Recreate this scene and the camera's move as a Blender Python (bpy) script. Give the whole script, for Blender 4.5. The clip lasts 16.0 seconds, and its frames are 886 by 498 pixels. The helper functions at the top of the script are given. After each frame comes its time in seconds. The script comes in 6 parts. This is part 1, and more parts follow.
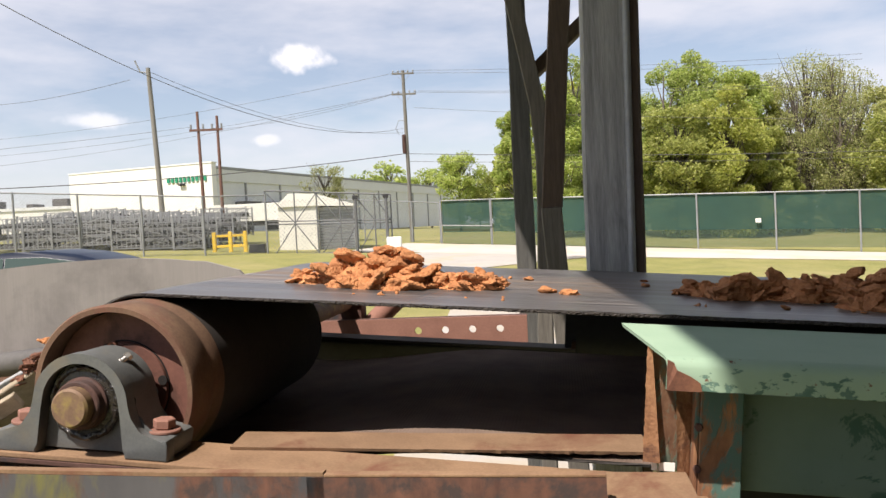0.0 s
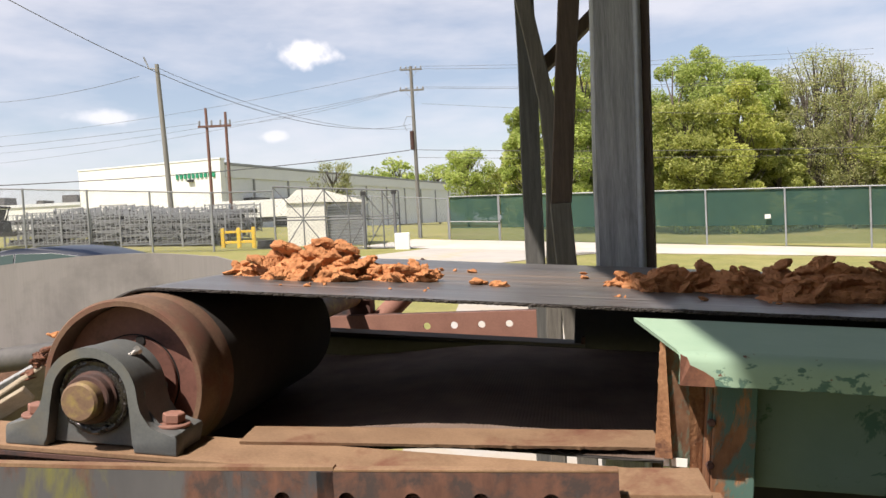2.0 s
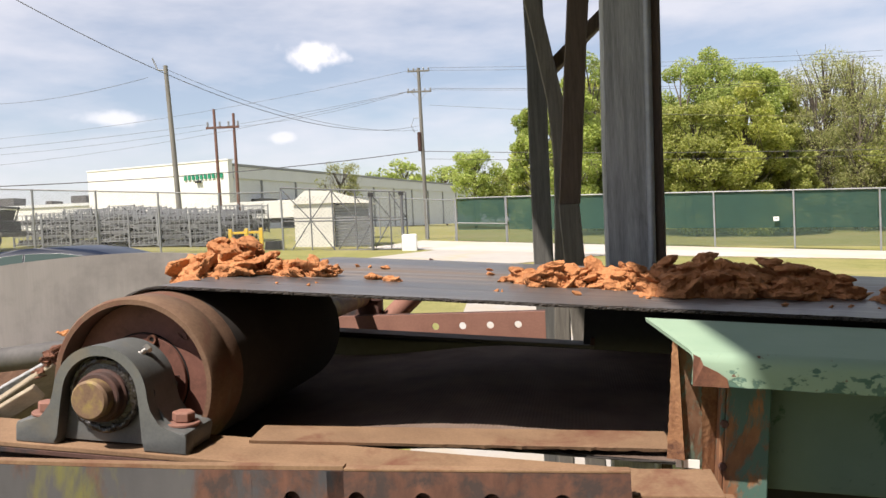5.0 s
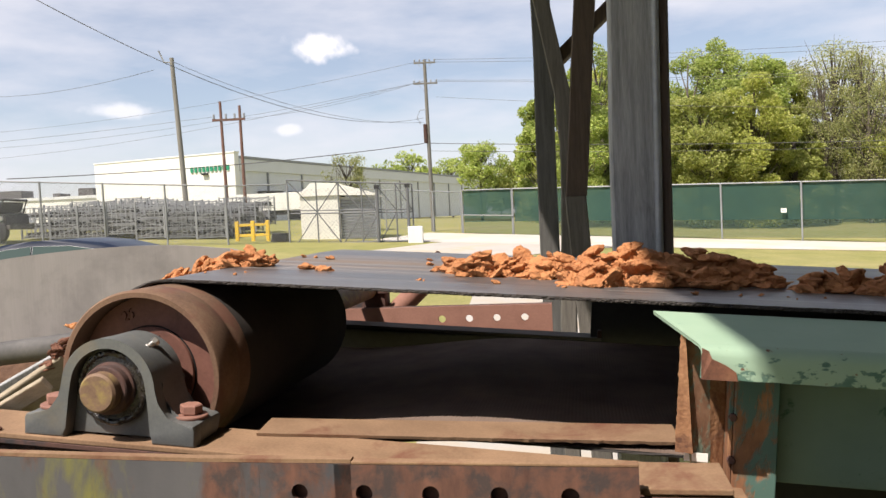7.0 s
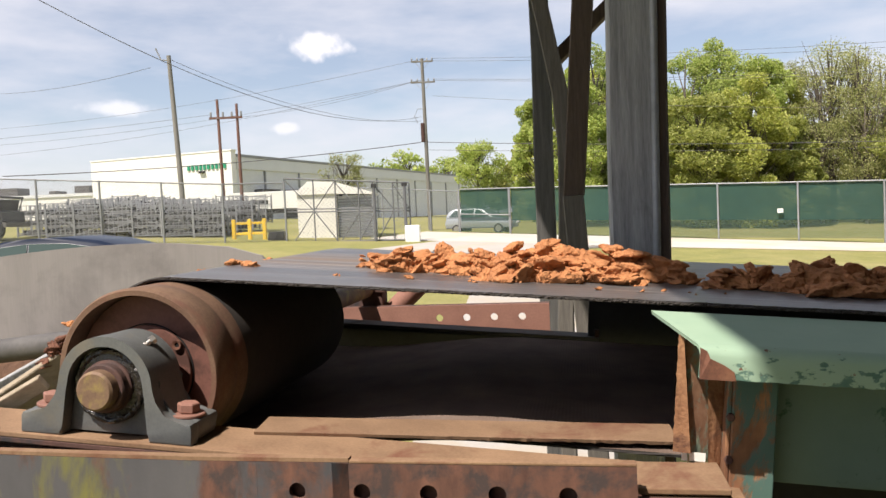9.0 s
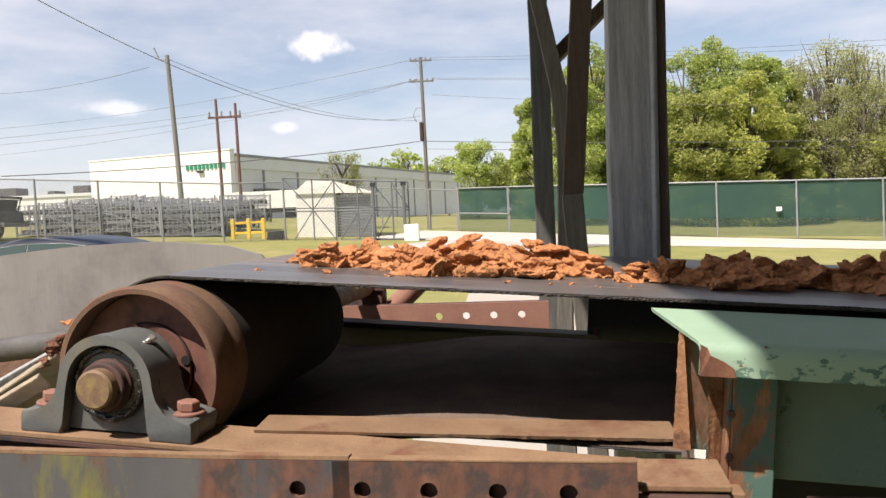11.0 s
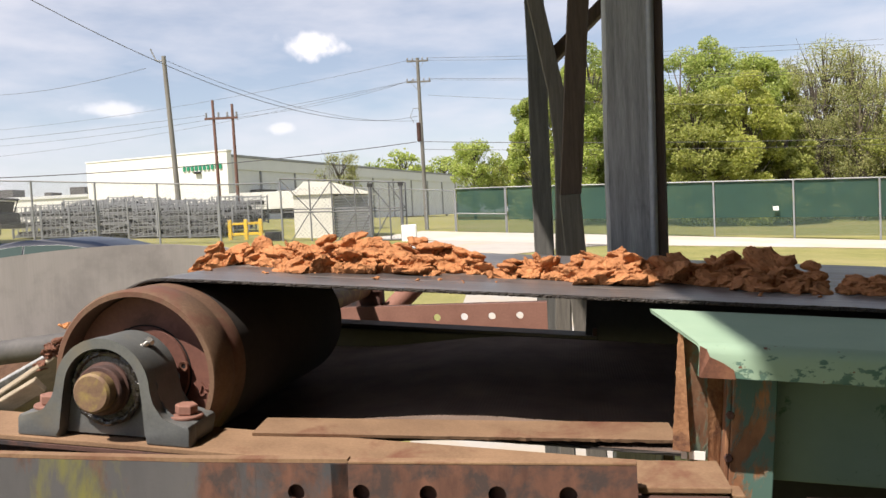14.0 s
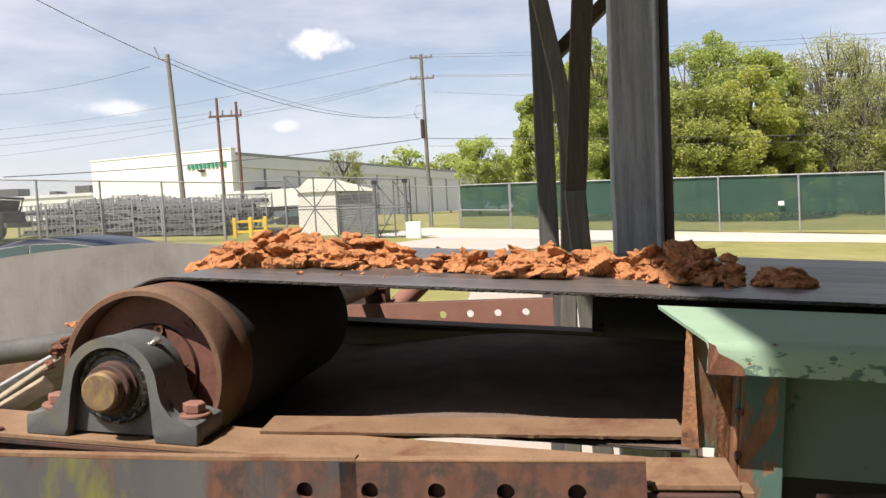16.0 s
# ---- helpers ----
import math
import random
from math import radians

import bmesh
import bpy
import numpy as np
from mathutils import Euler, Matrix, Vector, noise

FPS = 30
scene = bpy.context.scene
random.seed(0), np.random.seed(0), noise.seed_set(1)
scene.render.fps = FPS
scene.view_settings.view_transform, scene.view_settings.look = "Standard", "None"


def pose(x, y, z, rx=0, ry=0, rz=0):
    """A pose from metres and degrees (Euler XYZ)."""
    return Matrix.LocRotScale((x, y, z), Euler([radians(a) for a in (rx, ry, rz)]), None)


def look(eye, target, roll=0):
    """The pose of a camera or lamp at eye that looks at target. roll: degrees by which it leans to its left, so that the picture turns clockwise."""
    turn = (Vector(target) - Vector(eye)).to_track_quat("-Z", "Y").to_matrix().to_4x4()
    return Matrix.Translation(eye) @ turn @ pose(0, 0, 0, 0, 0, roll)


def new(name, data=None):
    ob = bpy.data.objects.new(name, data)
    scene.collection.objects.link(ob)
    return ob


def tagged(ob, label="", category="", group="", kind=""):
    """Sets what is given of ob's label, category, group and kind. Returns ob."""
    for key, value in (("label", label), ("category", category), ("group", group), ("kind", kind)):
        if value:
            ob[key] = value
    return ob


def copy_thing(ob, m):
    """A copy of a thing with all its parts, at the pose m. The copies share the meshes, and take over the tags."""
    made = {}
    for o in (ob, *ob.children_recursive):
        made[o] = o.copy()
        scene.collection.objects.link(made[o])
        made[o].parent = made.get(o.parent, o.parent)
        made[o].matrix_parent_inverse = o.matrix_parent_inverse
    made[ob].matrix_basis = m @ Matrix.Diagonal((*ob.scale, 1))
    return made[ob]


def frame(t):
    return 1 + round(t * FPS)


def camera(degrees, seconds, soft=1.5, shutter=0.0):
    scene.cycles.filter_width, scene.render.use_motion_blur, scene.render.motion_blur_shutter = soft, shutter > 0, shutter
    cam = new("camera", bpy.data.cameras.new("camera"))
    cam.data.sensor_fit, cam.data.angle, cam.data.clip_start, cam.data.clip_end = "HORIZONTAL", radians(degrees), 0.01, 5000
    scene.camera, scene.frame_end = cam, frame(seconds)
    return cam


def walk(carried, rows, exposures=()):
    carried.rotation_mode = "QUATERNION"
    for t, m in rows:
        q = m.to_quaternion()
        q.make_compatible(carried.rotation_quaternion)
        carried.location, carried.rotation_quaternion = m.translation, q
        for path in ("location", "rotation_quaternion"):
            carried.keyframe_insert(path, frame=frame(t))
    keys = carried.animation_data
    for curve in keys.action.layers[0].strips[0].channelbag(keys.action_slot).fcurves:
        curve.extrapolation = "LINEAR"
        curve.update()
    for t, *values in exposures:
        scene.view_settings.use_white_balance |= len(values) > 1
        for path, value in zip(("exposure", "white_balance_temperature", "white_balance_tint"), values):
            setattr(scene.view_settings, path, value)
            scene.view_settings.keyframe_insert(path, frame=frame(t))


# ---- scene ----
cam = camera(60, 16.0)
PATH = [
    (0, (0.014, -0.015, 1.705), (0.057, 1.984, 1.642), -2.9),
    (0.5, (0.013, -0.014, 1.705), (0.052, 1.985, 1.641), -2.9),
    (1, (0.013, -0.012, 1.703), (0.044, 1.987, 1.639), -3.0),
    (1.5, (0.012, -0.011, 1.703), (0.037, 1.988, 1.635), -3.0),
    (2, (0.011, -0.008, 1.702), (0.033, 1.99, 1.63), -2.9),
    (2.5, (0.011, -0.008, 1.703), (0.039, 1.99, 1.633), -2.6),
    (3, (0.01, -0.01, 1.703), (0.041, 1.989, 1.64), -2.4),
    (3.5, (0.009, -0.008, 1.702), (0.037, 1.991, 1.644), -2.4),
    (4, (0.008, -0.007, 1.701), (0.029, 1.992, 1.641), -2.5),
    (6.5, (0.005, 0.0, 1.697), (-0.008, 1.998, 1.615), -2.9),
    (7, (0.005, -0.001, 1.7), (-0.008, 1.997, 1.613), -2.8),
    (7.5, (0.005, -0.003, 1.701), (-0.005, 1.995, 1.613), -2.6),
    (8, (0.004, -0.001, 1.7), (-0.004, 1.997, 1.612), -2.6),
    (8.5, (0.003, -0.001, 1.7), (-0.003, 1.997, 1.61), -2.6),
    (9, (0.003, 0.0, 1.7), (-0.002, 1.998, 1.61), -2.6),
    (11.5, (0.002, 0.001, 1.698), (0.0, 1.999, 1.605), -2.8),
    (12, (0.002, 0.003, 1.698), (-0.001, 2.001, 1.605), -2.9),
    (12.5, (0.001, 0.005, 1.698), (0.001, 2.002, 1.604), -2.7),
    (13, (0.001, 0.003, 1.699), (0.005, 2.001, 1.604), -2.7),
    (13.5, (0.001, 0.004, 1.7), (0.005, 2.001, 1.606), -2.8),
    (14, (0.001, 0.003, 1.7), (0.005, 2.001, 1.608), -2.9),
    (14.5, (-0.001, 0.004, 1.7), (-0.003, 2.002, 1.611), -3.1),
    (15, (-0.003, 0.005, 1.703), (-0.01, 2.003, 1.613), -3.1),
    (15.5, (-0.002, 0.005, 1.701), (-0.01, 2.002, 1.607), -3.1),
    (16, (-0.002, 0.005, 1.701), (-0.01, 2.002, 1.601), -3.2),
]
walk(cam, [(t, look(eye, target, roll)) for t, eye, target, roll in PATH], exposures=[(0, 0.6, 6800, 15), (16, 0.6, 6800, 15)])

# ---- sky, sun ----
SUN_WAY = Vector((0.42, 0.49, -1.0)).normalized()  # the way the sunlight goes
world = bpy.data.worlds.new("sky")
scene.world = world
world.use_nodes = True


def link(tree, a, b):
    tree.links.new(a, b)


def build_sky():
    t = world.node_tree
    n = t.nodes
    n.clear()
    out, bg = n.new("ShaderNodeOutputWorld"), n.new("ShaderNodeBackground")
    sky = n.new("ShaderNodeTexSky")
    sky.sky_type, sky.sun_disc = "NISHITA", False
    to_sun = -SUN_WAY
    sky.sun_elevation = math.asin(to_sun.z)
    sky.sun_rotation = math.atan2(to_sun.x, to_sun.y)
    sky.air_density, sky.dust_density, sky.ozone_density = 1.0, 0.6, 1.5
    tc = n.new("ShaderNodeTexCoord")
    mp = n.new("ShaderNodeMapping")
    mp.inputs["Scale"].default_value = (1.2, 1.2, 4.5)
    mp.inputs["Location"].default_value = (0.7, 0.2, 0.35)
    nz = n.new("ShaderNodeTexNoise")
    nz.inputs["Scale"].default_value, nz.inputs["Detail"].default_value, nz.inputs["Roughness"].default_value = 2.6, 7, 0.55
    ramp = n.new("ShaderNodeValToRGB")
    ramp.color_ramp.elements[0].position, ramp.color_ramp.elements[1].position = 0.36, 0.62
    ramp.color_ramp.elements[0].color, ramp.color_ramp.elements[1].color = (0.22, 0.22, 0.22, 1), (0.8, 0.8, 0.8, 1)
    link(t, tc.outputs["Generated"], mp.inputs["Vector"])
    link(t, mp.outputs[0], nz.inputs["Vector"])
    link(t, nz.outputs[0], ramp.inputs[0])
    mix = n.new("ShaderNodeMix")
    mix.data_type = "RGBA"
    mix.inputs["B"].default_value = (6.6, 6.9, 7.6, 1)
    link(t, ramp.outputs[0], mix.inputs["Factor"])
    link(t, sky.outputs[0], mix.inputs["A"])
    last = mix.outputs["Result"]
    # three small fair-weather clouds
    nz2 = n.new("ShaderNodeTexNoise")
    nz2.inputs["Scale"].default_value, nz2.inputs["Detail"].default_value = 34, 5
    link(t, tc.outputs["Generated"], nz2.inputs["Vector"])
    for x, z, wide, high, dense in CLOUDS:
        sub = n.new("ShaderNodeVectorMath")
        sub.operation = "SUBTRACT"
        sub.inputs[1].default_value = (x, 0.97, z)
        link(t, tc.outputs["Generated"], sub.inputs[0])
        mul = n.new("ShaderNodeVectorMath")
        mul.operation = "MULTIPLY"
        mul.inputs[1].default_value = (1 / wide, 0.0, 1 / high)
        link(t, sub.outputs[0], mul.inputs[0])
        ln = n.new("ShaderNodeVectorMath")
        ln.operation = "LENGTH"
        link(t, mul.outputs[0], ln.inputs[0])
        add = n.new("ShaderNodeMath")
        add.operation = "MULTIPLY_ADD"
        add.inputs[1].default_value = 1.7
        link(t, nz2.outputs[0], add.inputs[0])
        link(t, ln.outputs["Value"], add.inputs[2])
        rng = n.new("ShaderNodeMapRange")
        rng.interpolation_type = "SMOOTHSTEP"
        rng.inputs["From Min"].default_value, rng.inputs["From Max"].default_value = 1.25, 1.95
        rng.inputs["To Min"].default_value, rng.inputs["To Max"].default_value = dense, 0.0
        link(t, add.outputs[0], rng.inputs["Value"])
        front = n.new("ShaderNodeSeparateXYZ")
        link(t, tc.outputs["Generated"], front.inputs[0])
        ahead = n.new("ShaderNodeMath")
        ahead.operation = "GREATER_THAN"
        ahead.inputs[1].default_value = 0.2
        link(t, front.outputs["Y"], ahead.inputs[0])
        both = n.new("ShaderNodeMath")
        both.operation = "MULTIPLY"
        link(t, rng.outputs[0], both.inputs[0])
        link(t, ahead.outputs[0], both.inputs[1])
        m2 = n.new("ShaderNodeMix")
        m2.data_type = "RGBA"
        m2.inputs["B"].default_value = (9.6, 9.6, 9.8, 1)
        link(t, both.outputs[0], m2.inputs["Factor"])
        link(t, last, m2.inputs["A"])
        last = m2.outputs["Result"]
    bg.inputs["Strength"].default_value = 0.088
    link(t, last, bg.inputs["Color"])
    link(t, bg.outputs[0], out.inputs["Surface"])


CLOUDS = [(-0.149, 0.215, 0.040, 0.017, 0.9), (-0.385, 0.142, 0.036, 0.011, 0.5), (-0.195, 0.117, 0.020, 0.008, 0.4)]
build_sky()
sun = new("sun", bpy.data.lights.new("sun", "SUN"))
sun.data.energy, sun.data.angle, sun.data.color = 5.0, radians(0.53), (1.0, 0.95, 0.87)
sun.matrix_world = look((0, 0, 30), Vector((0, 0, 30)) + SUN_WAY)

# ---- materials ----


def nodes(name):
    m = bpy.data.materials.new(name)
    m.use_nodes = True
    t = m.node_tree
    return m, t, t.nodes, t.nodes["Principled BSDF"]


def noise_tex(t, n, vec, scale, detail=5, rough=0.6, dist=0.0):
    z = n.new("ShaderNodeTexNoise")
    z.inputs["Scale"].default_value, z.inputs["Detail"].default_value = scale, detail
    z.inputs["Roughness"].default_value, z.inputs["Distortion"].default_value = rough, dist
    link(t, vec, z.inputs["Vector"])
    return z.outputs[0]


def ramp_of(t, n, fac, stops):
    r = n.new("ShaderNodeValToRGB")
    e = r.color_ramp.elements
    while len(e) < len(stops):
        e.new(0.5)
    for k, (p, c) in enumerate(stops):
        e[k].position, e[k].color = p, (*c, 1)
    link(t, fac, r.inputs[0])
    return r.outputs[0]


def mixed(t, n, fac, a, b, mode="MIX"):
    m = n.new("ShaderNodeMix")
    m.data_type, m.blend_type = "RGBA", mode
    for sock, v in (("Factor", fac), ("A", a), ("B", b)):
        if isinstance(v, (int, float)):
            m.inputs[sock].default_value = v
        elif isinstance(v, tuple):
            m.inputs[sock].default_value = (*v, 1)
        else:
            link(t, v, m.inputs[sock])
    return m.outputs["Result"]


def coords(t, n, stretch=(1, 1, 1), space="Object"):
    tc, mp = n.new("ShaderNodeTexCoord"), n.new("ShaderNodeMapping")
    mp.inputs["Scale"].default_value = stretch
    link(t, tc.outputs[space], mp.inputs["Vector"])
    return mp.outputs[0]


def bumped(t, n, bsdf, height, strength, distance):
    b = n.new("ShaderNodeBump")
    b.inputs["Strength"].default_value, b.inputs["Distance"].default_value = strength, distance
    link(t, height, b.inputs["Height"])
    link(t, b.outputs[0], bsdf.inputs["Normal"])


def grained(name, dark, light, scale=20.0, fine=150.0, rough=0.75, metal=0.0, bump=0.4, dist=0.003, stretch=(1, 1, 1), vary=0.12, stain=None, stain_at=(0.5, 0.62), stain_scale=6.0, coat=0.0):
    """A surface with a grain, a coarser mottle and, where given, stains of another colour."""
    m, t, n, b = nodes(name)
    v = coords(t, n, stretch)
    a, f = noise_tex(t, n, v, scale, 6), noise_tex(t, n, v, fine, 4)
    both = mixed(t, n, 0.4, a, f)
    col = ramp_of(t, n, both, [(0.32, dark), (0.68, light)])
    if stain:
        s = noise_tex(t, n, coords(t, n), stain_scale, 8, 0.65, 0.4)
        fac = ramp_of(t, n, s, [(stain_at[0], (0, 0, 0)), (stain_at[1], (1, 1, 1))])
        col = mixed(t, n, fac, col, stain)
    if vary:
        oi = n.new("ShaderNodeObjectInfo")
        col = mixed(t, n, 1.0, col, ramp_of(t, n, oi.outputs["Random"], [(0, (1 - vary,) * 3), (1, (1 + vary,) * 3)]), "MULTIPLY")
    link(t, col, b.inputs["Base Color"])
    b.inputs["Roughness"].default_value, b.inputs["Metallic"].default_value = rough, metal
    b.inputs["Coat Weight"].default_value = coat
    if bump:
        bumped(t, n, b, both, bump, dist)
    return m


def painted(name, paint, paint2, rust, rust2, edge=(0.52, 0.58), scale=14.0, rough=0.55, stretch=(1, 1, 1), patch=None, patch_at=(0.55, 0.58), patch_scale=9.0):
    """Old paint, flaked off to rust in ragged patches."""
    m, t, n, b = nodes(name)
    v = coords(t, n, stretch)
    tone = ramp_of(t, n, noise_tex(t, n, v, 7, 5), [(0.3, paint), (0.7, paint2)])
    if patch:
        p = ramp_of(t, n, noise_tex(t, n, v, patch_scale, 8, 0.7, 0.6), [(patch_at[0], (0, 0, 0)), (patch_at[1], (1, 1, 1))])
        tone = mixed(t, n, p, tone, patch)
    rr = ramp_of(t, n, noise_tex(t, n, v, 60, 6), [(0.3, rust), (0.7, rust2)])
    e = noise_tex(t, n, v, scale, 9, 0.72, 0.5)
    fac = ramp_of(t, n, e, [(edge[0], (0, 0, 0)), (edge[1], (1, 1, 1))])
    link(t, mixed(t, n, fac, tone, rr), b.inputs["Base Color"])
    link(t, ramp_of(t, n, fac, [(0, (rough,) * 3), (1, (0.9,) * 3)]), b.inputs["Roughness"])
    h = mixed(t, n, 0.35, ramp_of(t, n, fac, [(0, (1, 1, 1)), (1, (0.2, 0.2, 0.2))]), noise_tex(t, n, v, 160, 4))
    bumped(t, n, b, h, 0.5, 0.0015)
    return m


RUST = grained("rust", (0.07, 0.028, 0.018), (0.19, 0.08, 0.047), 22, 220, 0.9, 0.0, 0.5, 0.0015, stain=(0.24, 0.115, 0.06))
SHELL = grained("dusty_olive_rust", (0.10, 0.052, 0.032), (0.21, 0.125, 0.075), 14, 220, 0.85, 0.0, 0.4, 0.001, stain=(0.15, 0.062, 0.04), stain_scale=9)
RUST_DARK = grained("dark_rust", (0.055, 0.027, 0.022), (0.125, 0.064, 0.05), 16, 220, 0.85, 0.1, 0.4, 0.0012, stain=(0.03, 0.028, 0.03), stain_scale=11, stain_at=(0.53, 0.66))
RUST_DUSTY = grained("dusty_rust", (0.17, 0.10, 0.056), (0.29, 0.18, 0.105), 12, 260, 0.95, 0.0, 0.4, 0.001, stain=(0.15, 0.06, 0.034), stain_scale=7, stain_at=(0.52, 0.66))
PULLEY_RED = grained("red_oxide_casting", (0.13, 0.055, 0.042), (0.21, 0.092, 0.066), 18, 180, 0.75, 0.15, 0.35, 0.001, stain=(0.09, 0.04, 0.03), stain_scale=12)
CAST_GREY = grained("grey_cast_iron_paint", (0.105, 0.112, 0.112), (0.165, 0.173, 0.17), 26, 300, 0.5, 0.15, 0.3, 0.0008, stain=(0.19, 0.165, 0.12), stain_at=(0.54, 0.75), stain_scale=14)
GREASE = grained("black_grease", (0.008, 0.007, 0.006), (0.035, 0.028, 0.023), 90, 420, 0.22, 0.0, 1.0, 0.003, coat=0.3)
SHAFT = grained("worn_shaft_steel", (0.11, 0.066, 0.045), (0.23, 0.145, 0.085), 30, 260, 0.7, 0.15, 0.3, 0.0006, stain=(0.27, 0.21, 0.06), stain_at=(0.5, 0.68), stain_scale=30)
GATE_STEEL = grained("dull_dark_gate_steel", (0.10, 0.105, 0.11), (0.17, 0.175, 0.18), 3, 40, 0.7, 0.2, 0.1, 0.001)
STEEL = grained("bright_steel", (0.40, 0.38, 0.35), (0.62, 0.60, 0.56), 40, 200, 0.35, 0.9, 0.2, 0.0005)
GALV = grained("galvanised_steel", (0.20, 0.21, 0.215), (0.33, 0.34, 0.345), 3, 40, 0.6, 0.4, 0.1, 0.001)
WOOD_OLD = grained("weathered_timber", (0.16, 0.165, 0.165), (0.40, 0.405, 0.40), 9, 60, 0.9, 0.0, 0.6, 0.004, (9, 9, 0.5), 0.12, stain=(0.06, 0.055, 0.05), stain_at=(0.55, 0.75), stain_scale=3)
WOOD_BROWN = grained("dark_brown_timber", (0.045, 0.030, 0.022), (0.12, 0.085, 0.062), 9, 60, 0.85, 0.0, 0.6, 0.003, (9, 9, 0.5))
WOOD_DARK = grained("dark_weathered_timber", (0.045, 0.045, 0.043), (0.12, 0.118, 0.11), 9, 60, 0.9, 0.0, 0.6, 0.004, (9, 9, 0.5), 0.12)
WOOD_FOOT = grained("grey_brown_timber", (0.07, 0.064, 0.055), (0.17, 0.155, 0.135), 9, 60, 0.9, 0.0, 0.6, 0.004, (9, 9, 0.5), 0.12)
WOOD_PALE = grained("pale_split_wood", (0.20, 0.16, 0.11), (0.36, 0.30, 0.22), 9, 90, 0.9, 0.0, 0.5, 0.002, (1, 12, 12))
WHITE_WALL = grained("white_wall_panel", (0.70, 0.70, 0.66), (0.76, 0.76, 0.72), 0.15, 2.0, 0.6, 0, 0.05, 0.01, vary=0)
GREY_WALL = grained("pale_grey_wall_panel", (0.58, 0.60, 0.61), (0.66, 0.68, 0.69), 0.15, 2.0, 0.6, 0, 0.05, 0.01, vary=0)
CREAM = grained("cream_shed_metal", (0.62, 0.61, 0.55), (0.72, 0.71, 0.64), 1.0, 9, 0.5, 0, 0.1, 0.005, vary=0.03)
YELLOW = grained("yellow_safety_paint", (0.62, 0.40, 0.03), (0.75, 0.50, 0.05), 4, 30, 0.5, 0, 0.1, 0.002)
BARK = grained("bark", (0.06, 0.05, 0.04), (0.16, 0.135, 0.11), 6, 30, 0.95, 0, 0.6, 0.02)
POLE = grained("utility_pole_wood", (0.12, 0.115, 0.10), (0.22, 0.21, 0.185), 1.5, 12, 0.9, 0, 0.4, 0.01, (4, 4, 0.4))
POLE_RED = grained("reddish_pole_wood", (0.12, 0.06, 0.045), (0.20, 0.11, 0.085), 1.5, 12, 0.9, 0, 0.4, 0.01, (4, 4, 0.4))
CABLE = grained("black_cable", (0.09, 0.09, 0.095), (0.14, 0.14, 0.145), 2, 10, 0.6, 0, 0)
DRUM_SHADE = grained("drum_shade_black", (0.022, 0.018, 0.016), (0.042, 0.034, 0.029), 12, 90, 0.9, 0, 0.3, 0.001)
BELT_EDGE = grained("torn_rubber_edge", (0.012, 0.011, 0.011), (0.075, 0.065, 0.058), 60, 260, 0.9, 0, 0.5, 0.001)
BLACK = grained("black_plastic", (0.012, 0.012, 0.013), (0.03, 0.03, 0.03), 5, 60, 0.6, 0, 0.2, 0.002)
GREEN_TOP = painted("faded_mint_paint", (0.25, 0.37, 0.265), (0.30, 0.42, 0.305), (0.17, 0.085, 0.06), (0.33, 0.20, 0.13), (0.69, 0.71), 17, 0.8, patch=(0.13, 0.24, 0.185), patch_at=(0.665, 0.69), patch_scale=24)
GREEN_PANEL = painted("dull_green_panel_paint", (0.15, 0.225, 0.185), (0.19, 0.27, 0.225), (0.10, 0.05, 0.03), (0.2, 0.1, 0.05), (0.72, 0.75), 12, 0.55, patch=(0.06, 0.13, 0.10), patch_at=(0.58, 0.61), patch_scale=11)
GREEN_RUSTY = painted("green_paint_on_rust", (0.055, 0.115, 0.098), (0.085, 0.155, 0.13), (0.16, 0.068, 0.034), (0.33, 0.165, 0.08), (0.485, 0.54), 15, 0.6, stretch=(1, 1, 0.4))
RUSTY_GREEN = painted("half_rusted_plate", (0.21, 0.28, 0.21), (0.26, 0.33, 0.25), (0.22, 0.105, 0.06), (0.44, 0.25, 0.15), (0.47, 0.55), 22, 0.8, stretch=(1, 1, 0.75))
RUST_ORANGE = grained("bright_flaking_rust", (0.16, 0.068, 0.032), (0.38, 0.20, 0.10), 40, 240, 0.95, 0.0, 0.9, 0.003, stain=(0.10, 0.045, 0.028), stain_scale=22, stain_at=(0.55, 0.68))
RUST_SMOOTH = grained("smooth_red_brown_rust", (0.20, 0.095, 0.07), (0.31, 0.155, 0.115), 14, 200, 0.8, 0.0, 0.2, 0.0006)


